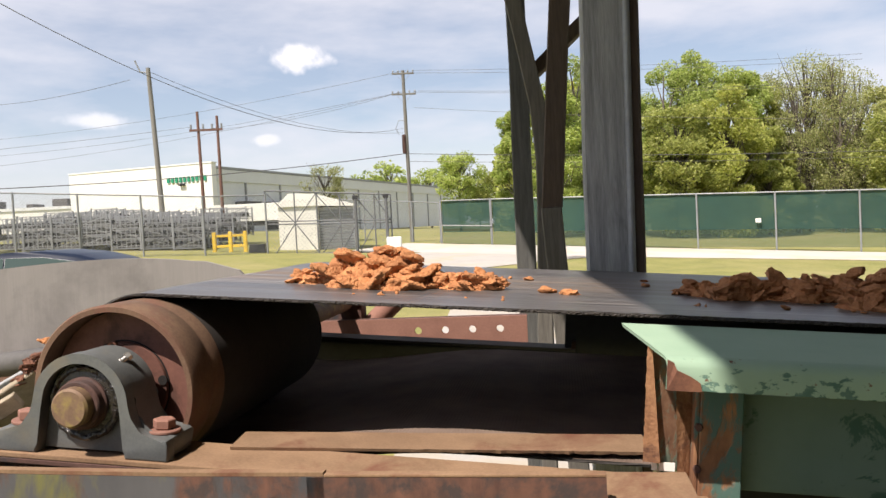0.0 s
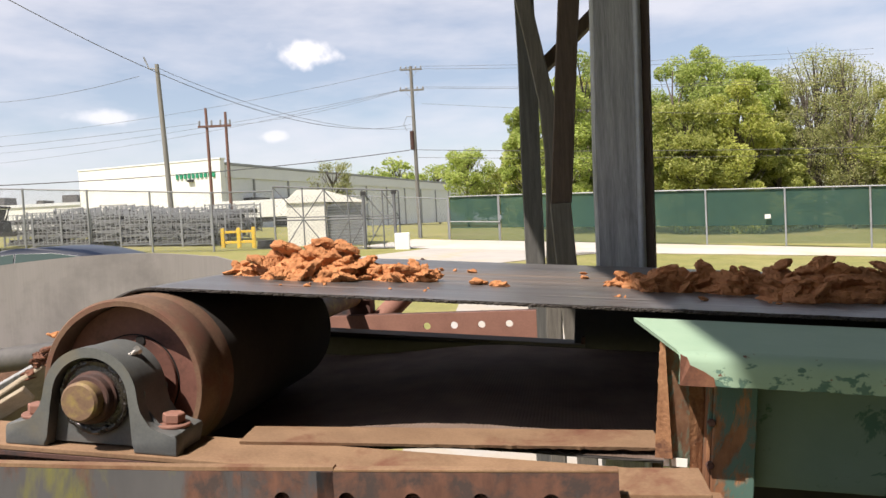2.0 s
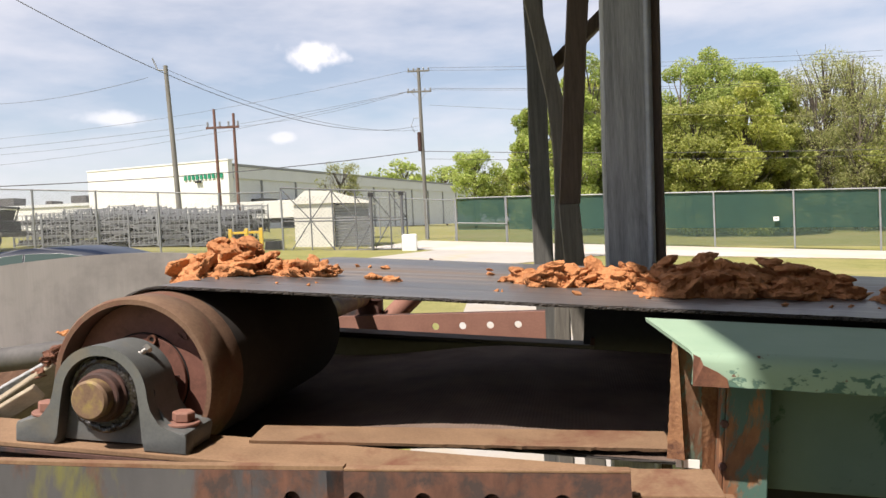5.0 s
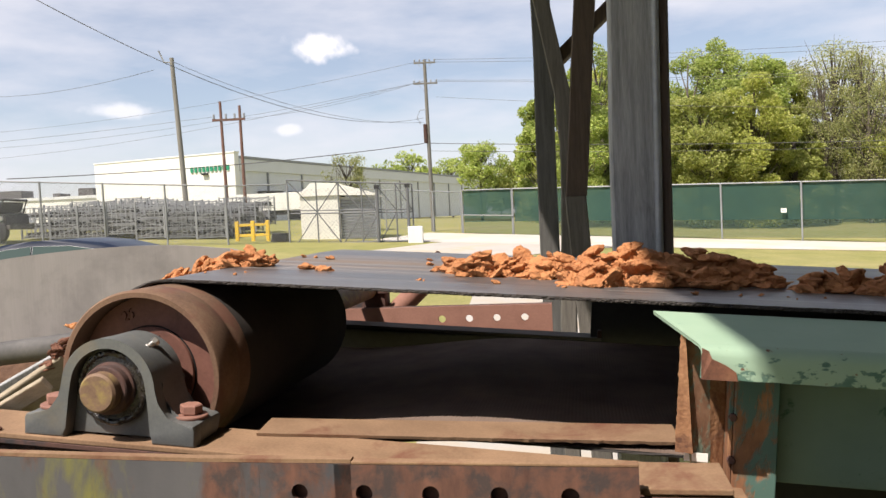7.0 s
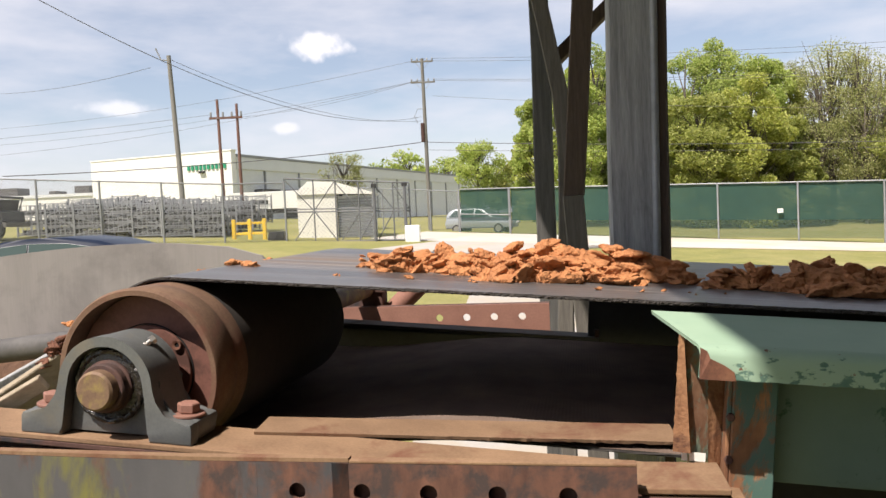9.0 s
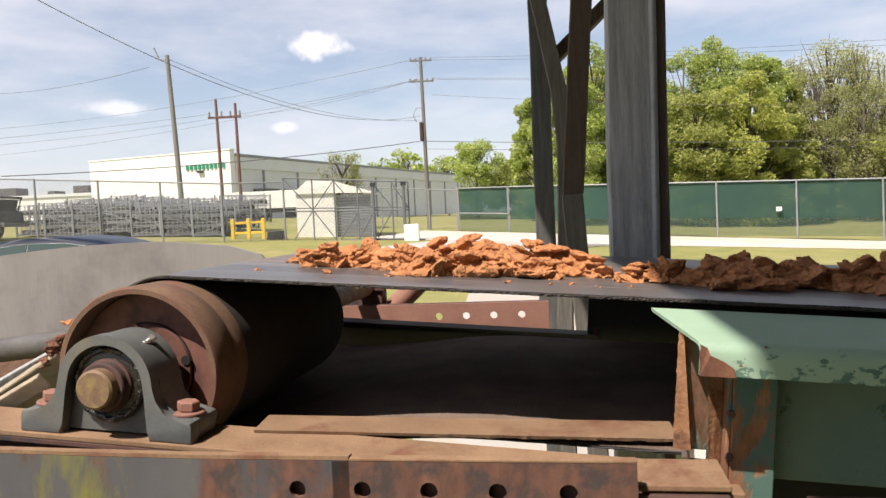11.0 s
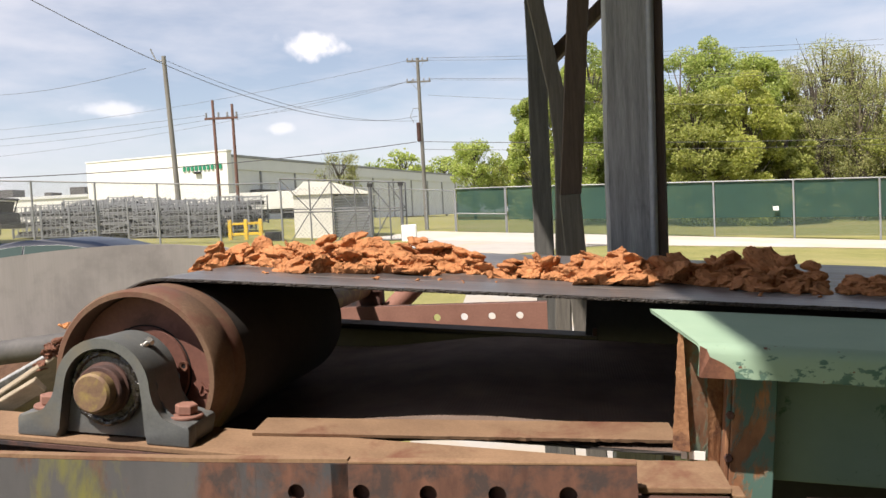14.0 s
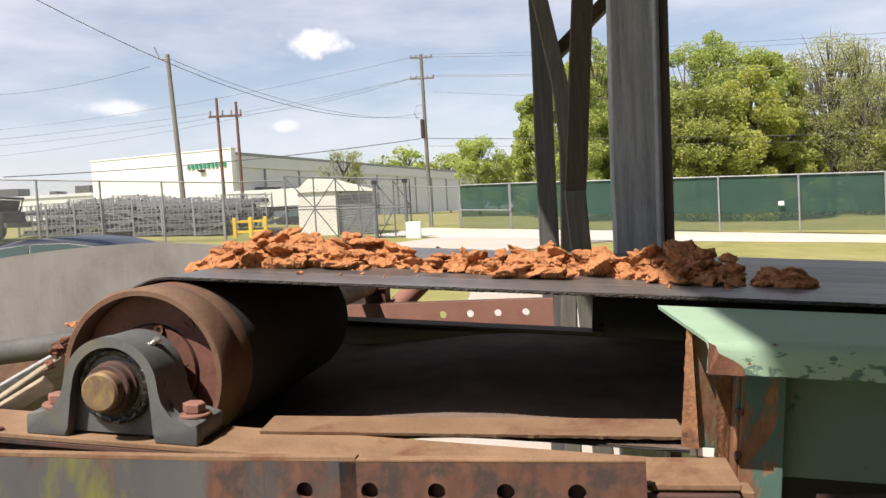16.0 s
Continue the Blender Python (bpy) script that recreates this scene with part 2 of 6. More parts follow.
def beam_material():
    """Grey paint over rust with yellow-green stains, worn to bare rust towards the free end."""
    m, t, n, b = nodes("grey_paint_worn_to_rust")
    v = coords(t, n, (1, 1, 0.4))
    tone = ramp_of(t, n, noise_tex(t, n, v, 7, 6), [(0.3, (0.05, 0.05, 0.056)), (0.7, (0.095, 0.092, 0.096))])
    sep = n.new("ShaderNodeSeparateXYZ")
    link(t, coords(t, n), sep.inputs[0])

    def along(a, b2, lo, hi):
        r = n.new("ShaderNodeMapRange")
        r.inputs["From Min"].default_value, r.inputs["From Max"].default_value = a, b2
        r.inputs["To Min"].default_value, r.inputs["To Max"].default_value = lo, hi
        link(t, sep.outputs["X"], r.inputs["Value"])
        return r.outputs[0]

    def plus(a, b2):
        q = n.new("ShaderNodeMath")
        q.operation = "ADD"
        link(t, a, q.inputs[0])
        link(t, b2, q.inputs[1])
        return q.outputs[0]

    yellow = ramp_of(t, n, plus(noise_tex(t, n, coords(t, n, (1, 1, 0.3)), 11, 7, 0.6, 0.3), along(-0.55, -0.3, 0.0, -0.3)), [(0.49, (0, 0, 0)), (0.60, (0.9, 0.9, 0.9))])
    tone = mixed(t, n, yellow, tone, (0.17, 0.16, 0.035))
    rust = ramp_of(t, n, noise_tex(t, n, v, 55, 6), [(0.3, (0.075, 0.035, 0.026)), (0.7, (0.17, 0.078, 0.052))])
    rust = mixed(t, n, ramp_of(t, n, noise_tex(t, n, coords(t, n), 26, 7, 0.65, 0.3), [(0.46, (0, 0, 0)), (0.60, (0.85, 0.85, 0.85))]), rust, (0.042, 0.034, 0.034))
    fac = ramp_of(t, n, plus(noise_tex(t, n, v, 15, 9, 0.66, 0.4), along(-0.5, -0.2, 0.0, 0.24)), [(0.48, (0, 0, 0)), (0.60, (1, 1, 1))])
    link(t, mixed(t, n, fac, tone, rust), b.inputs["Base Color"])
    b.inputs["Roughness"].default_value = 0.8
    bumped(t, n, b, mixed(t, n, 0.5, fac, noise_tex(t, n, coords(t, n), 180, 4)), 0.5, 0.001)
    return m


BEAM_WORN = beam_material()


def lip_material():
    """Mint paint, flaked to an older dark-green coat that shows most along the lower edge of the lip."""
    m, t, n, b = nodes("flaking_mint_lip")
    v = coords(t, n)
    tone = ramp_of(t, n, noise_tex(t, n, v, 9, 5), [(0.3, (0.235, 0.35, 0.255)), (0.7, (0.295, 0.415, 0.305))])
    sep = n.new("ShaderNodeSeparateXYZ")
    link(t, v, sep.inputs[0])
    low = n.new("ShaderNodeMapRange")
    low.inputs["From Min"].default_value, low.inputs["From Max"].default_value = -0.058, -0.026
    low.inputs["To Min"].default_value, low.inputs["To Max"].default_value = 0.085, -0.06
    link(t, sep.outputs["Z"], low.inputs["Value"])
    worn = n.new("ShaderNodeMath")
    worn.operation = "ADD"
    link(t, noise_tex(t, n, coords(t, n, (0.8, 1, 1.3)), 46, 9, 0.62, 0.2), worn.inputs[0])
    link(t, low.outputs[0], worn.inputs[1])
    flake = ramp_of(t, n, worn.outputs[0], [(0.575, (0, 0, 0)), (0.60, (1, 1, 1))])
    old = ramp_of(t, n, noise_tex(t, n, v, 50, 5), [(0.3, (0.06, 0.14, 0.11)), (0.7, (0.13, 0.22, 0.17))])
    col = mixed(t, n, flake, tone, old)
    spots = ramp_of(t, n, noise_tex(t, n, v, 70, 8, 0.6, 0.2), [(0.645, (0, 0, 0)), (0.67, (1, 1, 1))])
    col = mixed(t, n, spots, col, (0.15, 0.08, 0.05))
    link(t, col, b.inputs["Base Color"])
    b.inputs["Roughness"].default_value = 0.75
    bumped(t, n, b, mixed(t, n, 0.3, ramp_of(t, n, flake, [(0, (1, 1, 1)), (1, (0.2, 0.2, 0.2))]), noise_tex(t, n, v, 160, 4)), 0.5, 0.0012)
    return m


GREEN_LIP = lip_material()


def clay_material():
    m, t, n, b = nodes("red_clay")
    v = coords(t, n)
    a, f, c = noise_tex(t, n, v, 30, 6, 0.6, 0.3), noise_tex(t, n, v, 330, 5, 0.7), noise_tex(t, n, v, 120, 5, 0.65)
    col = ramp_of(t, n, mixed(t, n, 0.35, a, c), [(0.3, (0.31, 0.122, 0.047)), (0.52, (0.47, 0.20, 0.078)), (0.72, (0.58, 0.28, 0.12))])
    oi = n.new("ShaderNodeObjectInfo")
    col = mixed(t, n, 1.0, col, ramp_of(t, n, oi.outputs["Random"], [(0, (0.88, 0.88, 0.88)), (1, (1.08, 1.08, 1.08))]), "MULTIPLY")
    link(t, col, b.inputs["Base Color"])
    b.inputs["Roughness"].default_value = 0.85
    bumped(t, n, b, mixed(t, n, 0.5, c, f), 0.9, 0.004)
    return m


def belt_material():
    m, t, n, b = nodes("worn_black_rubber")
    v = coords(t, n, (0.5, 34, 1))
    s = noise_tex(t, n, v, 1.6, 8, 0.7)
    g = noise_tex(t, n, coords(t, n), 120, 4)
    # wear streaks, the palest brightened to carry the rubber's sheen
    col = ramp_of(t, n, s, [(0.33, (0.025, 0.025, 0.027)), (0.5, (0.075, 0.073, 0.075)), (0.66, (0.27, 0.25, 0.24))])
    # dried clay dust, thickest along the middle of the belt where the clay rides
    sep = n.new("ShaderNodeSeparateXYZ")
    link(t, coords(t, n), sep.inputs[0])
    off = n.new("ShaderNodeMath")
    off.operation = "SUBTRACT"
    off.inputs[1].default_value = 1.48
    link(t, sep.outputs["Y"], off.inputs[0])
    mid = n.new("ShaderNodeMath")
    mid.operation = "ABSOLUTE"
    link(t, off.outputs[0], mid.inputs[0])
    band = ramp_of(t, n, mid.outputs[0], [(0.04, (0.75, 0.75, 0.75)), (0.22, (0.12, 0.12, 0.12))])
    d = noise_tex(t, n, coords(t, n, (0.7, 16, 1)), 1.3, 6, 0.6)
    dust = mixed(t, n, 1.0, ramp_of(t, n, d, [(0.36, (0, 0, 0)), (0.62, (1, 1, 1))]), band, "MULTIPLY")
    col = mixed(t, n, dust, col, (0.21, 0.15, 0.105))
    link(t, col, b.inputs["Base Color"])
    link(t, mixed(t, n, dust, ramp_of(t, n, s, [(0.3, (0.24,) * 3), (0.7, (0.46,) * 3)]), (0.7, 0.7, 0.7)), b.inputs["Roughness"])
    bumped(t, n, b, mixed(t, n, 0.4, s, g), 0.35, 0.0012)
    return m


def belt_back_material():
    m, t, n, b = nodes("ribbed_belt_backing")
    w = n.new("ShaderNodeTexWave")
    w.wave_type, w.bands_direction = "BANDS", "X"
    w.inputs["Scale"].default_value, w.inputs["Distortion"].default_value = 55, 0.4
    link(t, coords(t, n), w.inputs["Vector"])
    g = noise_tex(t, n, coords(t, n), 9, 5)
    link(t, ramp_of(t, n, g, [(0.3, (0.125, 0.09, 0.073)), (0.7, (0.20, 0.148, 0.12))]), b.inputs["Base Color"])
    b.inputs["Roughness"].default_value, b.inputs["Specular IOR Level"].default_value = 0.95, 0.15
    bumped(t, n, b, w.outputs[1], 0.3, 0.001)
    return m


def leaf_material(name, dark, light, ochre):
    m, t, n, b = nodes(name)
    g = n.new("ShaderNodeNewGeometry")
    c = ramp_of(t, n, g.outputs["Random Per Island"], [(0.0, dark), (0.6, light), (0.97, ochre)])
    oi = n.new("ShaderNodeObjectInfo")
    c = mixed(t, n, 1.0, c, ramp_of(t, n, oi.outputs["Random"], [(0, (0.85, 0.85, 0.85)), (1, (1.15, 1.12, 1.0))]), "MULTIPLY")
    link(t, c, b.inputs["Base Color"])
    b.inputs["Roughness"].default_value = 0.6
    tr = n.new("ShaderNodeBsdfTranslucent")
    link(t, c, tr.inputs["Color"])
    mx = n.new("ShaderNodeMixShader")
    mx.inputs[0].default_value = 0.5
    link(t, b.outputs[0], mx.inputs[1])
    link(t, tr.outputs[0], mx.inputs[2])
    link(t, mx.outputs[0], n["Material Output"].inputs["Surface"])
    return m


def screen_material(name, colour, colour2, clear):
    """Woven windscreen mesh, through which some light passes."""
    m, t, n, b = nodes(name)
    v = coords(t, n)
    link(t, ramp_of(t, n, noise_tex(t, n, v, 0.5, 6), [(0.3, colour), (0.7, colour2)]), b.inputs["Base Color"])
    b.inputs["Roughness"].default_value = 0.8
    tr, mx = n.new("ShaderNodeBsdfTransparent"), n.new("ShaderNodeMixShader")
    mx.inputs[0].default_value = clear
    link(t, b.outputs[0], mx.inputs[1])
    link(t, tr.outputs[0], mx.inputs[2])
    link(t, mx.outputs[0], n["Material Output"].inputs["Surface"])
    return m


def glass_material():
    m, t, n, b = nodes("tinted_car_glass")
    b.inputs["Base Color"].default_value = (0.05, 0.075, 0.07, 1)
    b.inputs["Roughness"].default_value, b.inputs["Specular IOR Level"].default_value = 0.04, 0.35
    return m


def ground_material():
    """Spring grass with bare earth; a pale gravel drive and a road lie on it by their own meshes."""
    m, t, n, b = nodes("spring_grass")
    v = coords(t, n)
    a, f, big = noise_tex(t, n, v, 1.2, 7), noise_tex(t, n, v, 14, 5), noise_tex(t, n, v, 0.12, 4)
    col = ramp_of(t, n, mixed(t, n, 0.5, a, f), [(0.3, (0.12, 0.13, 0.03)), (0.55, (0.22, 0.21, 0.06)), (0.75, (0.34, 0.29, 0.115))])
    col = mixed(t, n, ramp_of(t, n, big, [(0.5, (0, 0, 0)), (0.7, (0.6, 0.6, 0.6))]), col, (0.33, 0.27, 0.13))
    link(t, col, b.inputs["Base Color"])
    b.inputs["Roughness"].default_value = 0.95
    bumped(t, n, b, f, 0.6, 0.05)
    return m


CLAY, BELT_TOP, BELT_BACK, GRASS, CAR_GLASS = clay_material(), belt_material(), belt_back_material(), ground_material(), glass_material()
GRAVEL = grained("pale_gravel", (0.34, 0.32, 0.285), (0.46, 0.43, 0.39), 0.8, 22, 0.95, 0, 0.5, 0.02, stain=(0.42, 0.36, 0.27), stain_scale=0.5)
ASPHALT = grained("asphalt", (0.045, 0.045, 0.047), (0.075, 0.075, 0.075), 0.6, 25, 0.9, 0, 0.3, 0.01)
EARTH = grained("brown_earth", (0.07, 0.036, 0.022), (0.19, 0.105, 0.065), 9, 60, 0.95, 0, 0.8, 0.02)
GREY_SHEET = grained("grey_rubber_sheet", (0.20, 0.188, 0.178), (0.25, 0.235, 0.222), 3, 40, 0.8, 0, 0.15, 0.002, (6, 6, 0.35), stain=(0.145, 0.135, 0.13), stain_at=(0.52, 0.72), stain_scale=4)
DARK_PIPE = grained("dusty_black_hose", (0.05, 0.048, 0.046), (0.12, 0.112, 0.105), 8, 80, 0.6, 0, 0.2, 0.002)
SCREEN_TOP = screen_material("dark_green_screen", (0.013, 0.05, 0.037), (0.02, 0.066, 0.049), 0.14)
SCREEN_LOW = screen_material("thin_green_screen", (0.045, 0.085, 0.06), (0.06, 0.10, 0.075), 0.5)
LEAF_BRIGHT = leaf_material("fresh_leaves", (0.22, 0.30, 0.07), (0.41, 0.50, 0.14), (0.54, 0.58, 0.22))
LEAF_OCHRE = leaf_material("ochre_spring_leaves", (0.24, 0.29, 0.065), (0.42, 0.46, 0.12), (0.54, 0.54, 0.20))
LEAF_PALE = leaf_material("pale_budding_leaves", (0.23, 0.27, 0.09), (0.39, 0.42, 0.17), (0.50, 0.48, 0.26))
CAR_NAVY = grained("navy_car_paint", (0.014, 0.020, 0.038), (0.018, 0.026, 0.046), 1, 3, 0.3, 0.0, 0, vary=0, coat=0.0)
CAR_NAVY.node_tree.nodes["Principled BSDF"].inputs["Specular IOR Level"].default_value = 0.04
CAR_SILVER = grained("silver_car_paint", (0.42, 0.45, 0.46), (0.46, 0.49, 0.50), 1, 3, 0.3, 0.5, 0, vary=0, coat=0.8)
CAR_GREY = grained("grey_car_paint", (0.14, 0.15, 0.16), (0.17, 0.18, 0.19), 1, 3, 0.3, 0.3, 0, vary=0, coat=0.6)
CAR_DARK = grained("charcoal_car_paint", (0.035, 0.036, 0.04), (0.05, 0.05, 0.055), 1, 3, 0.3, 0.3, 0, vary=0, coat=0.8)
TYRE = grained("tyre_rubber", (0.015, 0.015, 0.016), (0.03, 0.03, 0.03), 8, 60, 0.8, 0, 0.2, 0.003)
SIGN_GREEN = grained("green_sign_letters", (0.01, 0.22, 0.12), (0.015, 0.26, 0.14), 1, 4, 0.5, 0, 0, vary=0)
HOLE = grained("dark_hole", (0.006, 0.005, 0.005), (0.014, 0.011, 0.01), 30, 100, 0.9, 0, 0)
ROOF_METAL = grained("roof_sheet", (0.13, 0.125, 0.12), (0.2, 0.195, 0.19), 1, 12, 0.7, 0.3, 0.1, 0.01)
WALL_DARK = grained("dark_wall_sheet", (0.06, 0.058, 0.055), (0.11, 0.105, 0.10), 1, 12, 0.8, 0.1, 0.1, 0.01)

# ---- mesh helpers ----


def mesh_of(bm, name, smooth=False):
    me = bpy.data.meshes.new(name)
    bmesh.ops.recalc_face_normals(bm, faces=bm.faces)
    bm.to_mesh(me)
    bm.free()
    if smooth:
        for p in me.polygons:
            p.use_smooth = True
    return me


def part(name, bm, material, parent=None, label="", smooth=False, m=None):
    """One bmesh as one mesh object under its thing."""
    ob = new(name, mesh_of(bm, name, smooth))
    ob.data.materials.append(material)
    if parent:
        ob.parent = parent
    if m is not None:
        ob.matrix_basis = m
    if label:
        tagged(ob, label)
    if smooth:
        ob.data.set_sharp_from_angle(angle=radians(38))
    return ob


def thing(name, m, label, category, group="", kind=""):
    e = new(name)
    e.matrix_basis, e.empty_display_size = m, 0.1
    return tagged(e, label, category, group, kind)


def join(*bms):
    """Several bmeshes in one."""
    out = bms[0]
    for b in bms[1:]:
        me = bpy.data.meshes.new("tmp")
        b.to_mesh(me)
        b.free()
        out.from_mesh(me)
        bpy.data.meshes.remove(me)
    return out


def block(x0, x1, y0, y1, z0, z1, bevel=0.0, m=None):
    bm = bmesh.new()
    bmesh.ops.create_cube(bm, size=1.0)
    for v in bm.verts:
        v.co = Vector((x0 if v.co.x < 0 else x1, y0 if v.co.y < 0 else y1, z0 if v.co.z < 0 else z1))
    if bevel:
        bmesh.ops.bevel(bm, geom=bm.edges[:], offset=bevel, segments=2, affect="EDGES", profile=0.5)
    if m is not None:
        bm.transform(m)
    return bm


def prism(outline, y0, y1, bevel=0.0, m=None):
    """An outline in x and z, carried along y."""
    bm = bmesh.new()
    a = [bm.verts.new((x, y0, z)) for x, z in outline]
    b = [bm.verts.new((x, y1, z)) for x, z in outline]
    k = len(a)
    bm.faces.new(a)
    bm.faces.new(b[::-1])
    for i in range(k):
        bm.faces.new((a[i], b[i], b[(i + 1) % k], a[(i + 1) % k]))
    if bevel:
        edges = [e for e in bm.edges if abs(e.verts[0].co.y - e.verts[1].co.y) < 1e-6]
        bmesh.ops.bevel(bm, geom=edges, offset=bevel, segments=2, affect="EDGES", profile=0.5)
    if m is not None:
        bm.transform(m)
    return bm


def lathe(profile, steps=48, closed=True):
    """A profile of (radius, y) turned round the y axis."""
    bm = bmesh.new()
    rings = []
    for r, y in profile:
        rings.append([bm.verts.new((r * math.cos(2 * math.pi * k / steps), y, r * math.sin(2 * math.pi * k / steps))) for k in range(steps)])
    pairs = list(zip(rings, rings[1:])) + ([(rings[-1], rings[0])] if closed else [])
    for a, b in pairs:
        for k in range(steps):
            bm.faces.new((a[k], a[(k + 1) % steps], b[(k + 1) % steps], b[k]))
    return bm


def disc(r, y0, y1, bevel=0.0, steps=40):
    return lathe([(0.0005, y0), (max(r - bevel, 0.001), y0), (r, y0 + bevel), (r, y1 - bevel), (max(r - bevel, 0.001), y1), (0.0005, y1)], steps, False)


def tube(points, radius, steps=8, taper=None):
    """A round bar along points."""
    bm = bmesh.new()
    pts = [Vector(p) for p in points]
    rings = []
    for i, p in enumerate(pts):
        d = (pts[min(i + 1, len(pts) - 1)] - pts[max(i - 1, 0)]).normalized()
        side = d.cross(Vector((0, 0, 1)) if abs(d.z) < 0.9 else Vector((1, 0, 0))).normalized()
        up = side.cross(d)
        r = radius if taper is None else radius + (taper - radius) * i / (len(pts) - 1)
        rings.append([bm.verts.new(p + r * (math.cos(2 * math.pi * k / steps) * side + math.sin(2 * math.pi * k / steps) * up)) for k in range(steps)])
    for a, b in zip(rings, rings[1:]):
        for k in range(steps):
            bm.faces.new((a[k], a[(k + 1) % steps], b[(k + 1) % steps], b[k]))
    bm.faces.new(rings[0][::-1])
    bm.faces.new(rings[-1])
    return bm


def beam_between(a, b, wide, deep, bevel=0.006, spin=0.0):
    """A squared timber or bar from a to b."""
    a, b = Vector(a), Vector(b)
    bm = block(-wide / 2, wide / 2, -deep / 2, deep / 2, 0, (b - a).length, bevel)
    bm.transform(Matrix.Translation(a) @ (b - a).to_track_quat("Z", "Y").to_matrix().to_4x4() @ Matrix.Rotation(spin, 4, "Z"))
    return bm


def plate_with_holes(x0, x1, z0, z1, y0, y1, holes, radius):
    """A plate in x and z with round holes right through it."""
    bm = bmesh.new()
    hw = min((z1 - z0) / 2 * 0.999, 0.034)
    hz = holes[0][1]
    zs = [z0, hz - hw, hz + hw, z1]
    zs = [z0] + [z for z in zs[1:3] if z0 + 1e-4 < z < z1 - 1e-4] + [z1]
    xs = [x0]
    for hx, _ in holes:
        xs += [hx - hw, hx + hw]
    xs.append(x1)
    for y in (y0, y1):
        for i in range(len(xs) - 1):
            for j in range(len(zs) - 1):
                a, b, c, d = xs[i], xs[i + 1], zs[j], zs[j + 1]
                if i % 2 == 1 and c < hz < d:
                    hx = holes[i // 2][0]
                    ring, rim = [], []
                    for k in range(24):
                        an = 2 * math.pi * k / 24
                        cx, cz = math.cos(an), math.sin(an)
                        s = 1 / max(abs(cx), abs(cz))
                        ring.append(bm.verts.new((hx + radius * cx, y, hz + radius * cz)))
                        px, pz = cx * s, cz * s
                        rim.append(bm.verts.new((hx + px * hw, y, (hz + pz * (d - hz)) if pz > 0 else (hz + pz * (hz - c)))))
                    for k in range(24):
                        q = (k + 1) % 24
                        bm.faces.new((ring[k], ring[q], rim[q], rim[k]))
                else:
                    bm.faces.new([bm.verts.new(p) for p in ((a, y, c), (b, y, c), (b, y, d), (a, y, d))])
    for hx, z in holes:
        r0, r1 = [[bm.verts.new((hx + radius * math.cos(2 * math.pi * k / 24), y, z + radius * math.sin(2 * math.pi * k / 24))) for k in range(24)] for y in (y0, y1)]
        for k in range(24):
            bm.faces.new((r0[k], r0[(k + 1) % 24], r1[(k + 1) % 24], r1[k]))
    loop = [(x0, z0), (x1, z0), (x1, z1), (x0, z1)]
    for k in range(4):
        (a, c), (b, d) = loop[k], loop[(k + 1) % 4]
        bm.faces.new([bm.verts.new(p) for p in ((a, y0, c), (b, y0, d), (b, y1, d), (a, y1, c))])
    bmesh.ops.remove_doubles(bm, verts=bm.verts, dist=1e-5)
    return bm


def ground_z(x, y):
    """The lie of the land: it falls to the east, dips at the highway and flattens out far off."""
    xs = max(-27 + 0.1 * (x + 27), x) if x < 0 else min(30 + 0.1 * (x - 30), x)
    beyond = (x - 0.74) * 0.398 + (y - 34.7) * 0.917  # past the line of the screened fence
    q = min(1.0, max(0.0, (beyond - 0.6) / 9.0))
    return -0.34 - 0.0453 * xs + 0.0355 * max(min(y, 75), -30) - 1.35 * q * q * (3 - 2 * q)


LEVEL = pose(0, 0, 1.7, 0, 0, -10)  # the conveyor's line over level ground
SLOPE = LEVEL @ pose(0, 0, -0.12, 0, 4.35, 0)  # the same, tilted as the belt climbs; its top is at z = 0
AXIS_X, AXIS_Z = -0.60, -0.1295

# ---- ground, drive, road ----


def sheet(name, outline_fn, material, xs, ys, lift, label, category, kind="structure"):
    bm = bmesh.new()
    grid = {}
    for i, x in enumerate(xs):
        for j, y in enumerate(ys):
            px, py = outline_fn(x, y)
            grid[i, j] = bm.verts.new((px, py, ground_z(px, py) + lift))
    for i in range(len(xs) - 1):
        for j in range(len(ys) - 1):
            bm.faces.new((grid[i, j], grid[i + 1, j], grid[i + 1, j + 1], grid[i, j + 1]))
    ob = part(name, bm, material, smooth=True)
    return tagged(ob, label, category, kind=kind)


def steps(a, b, k):
    return [a + (b - a) * i / k for i in range(k + 1)]


FAR = [-2400, -900, -400, -220, -140, -100, -80]
sheet("ground", lambda x, y: (x, y), GRASS, FAR + steps(-60, 60, 60) + [-v for v in FAR[::-1]], [-2400, -600, -150, -60] + steps(-30, 90, 60) + [110, 150, 200, 300, 600, 2400], 0.0,
      "spring grass lawn with worn straw-coloured patches", "ground")
FENCE_A, FENCE_B = Vector((0.74, 34.7)), Vector((16.2, 28.0))
FENCE_DIR = (FENCE_B - FENCE_A).normalized()
FENCE_OUT = Vector((-FENCE_DIR.y, FENCE_DIR.x))


def along_fence(d, off):
    p = FENCE_A + FENCE_DIR * d + FENCE_OUT * off
    return p.x, p.y


# the pale drive runs just inside the screened fence and swings round a grass island
sheet("gravel_drive", lambda s, o: along_fence(s, -0.25 - o * (5.4 - 1.3 * min(1.0, max(0.0, (s - 8) / 8)))), GRAVEL, steps(-1.6, 60, 66), steps(0, 1, 6), 0.012, "pale crushed-stone drive beside the screened fence", "drive")


def bend(s, o):
    """The drive's bend towards the yard."""
    q = (s - 1.5) / 7.2
    return along_fence(s - 1.5 * o, -5.5 - o * 11.0 * max(0.0, 1 - q * q) ** 0.7)


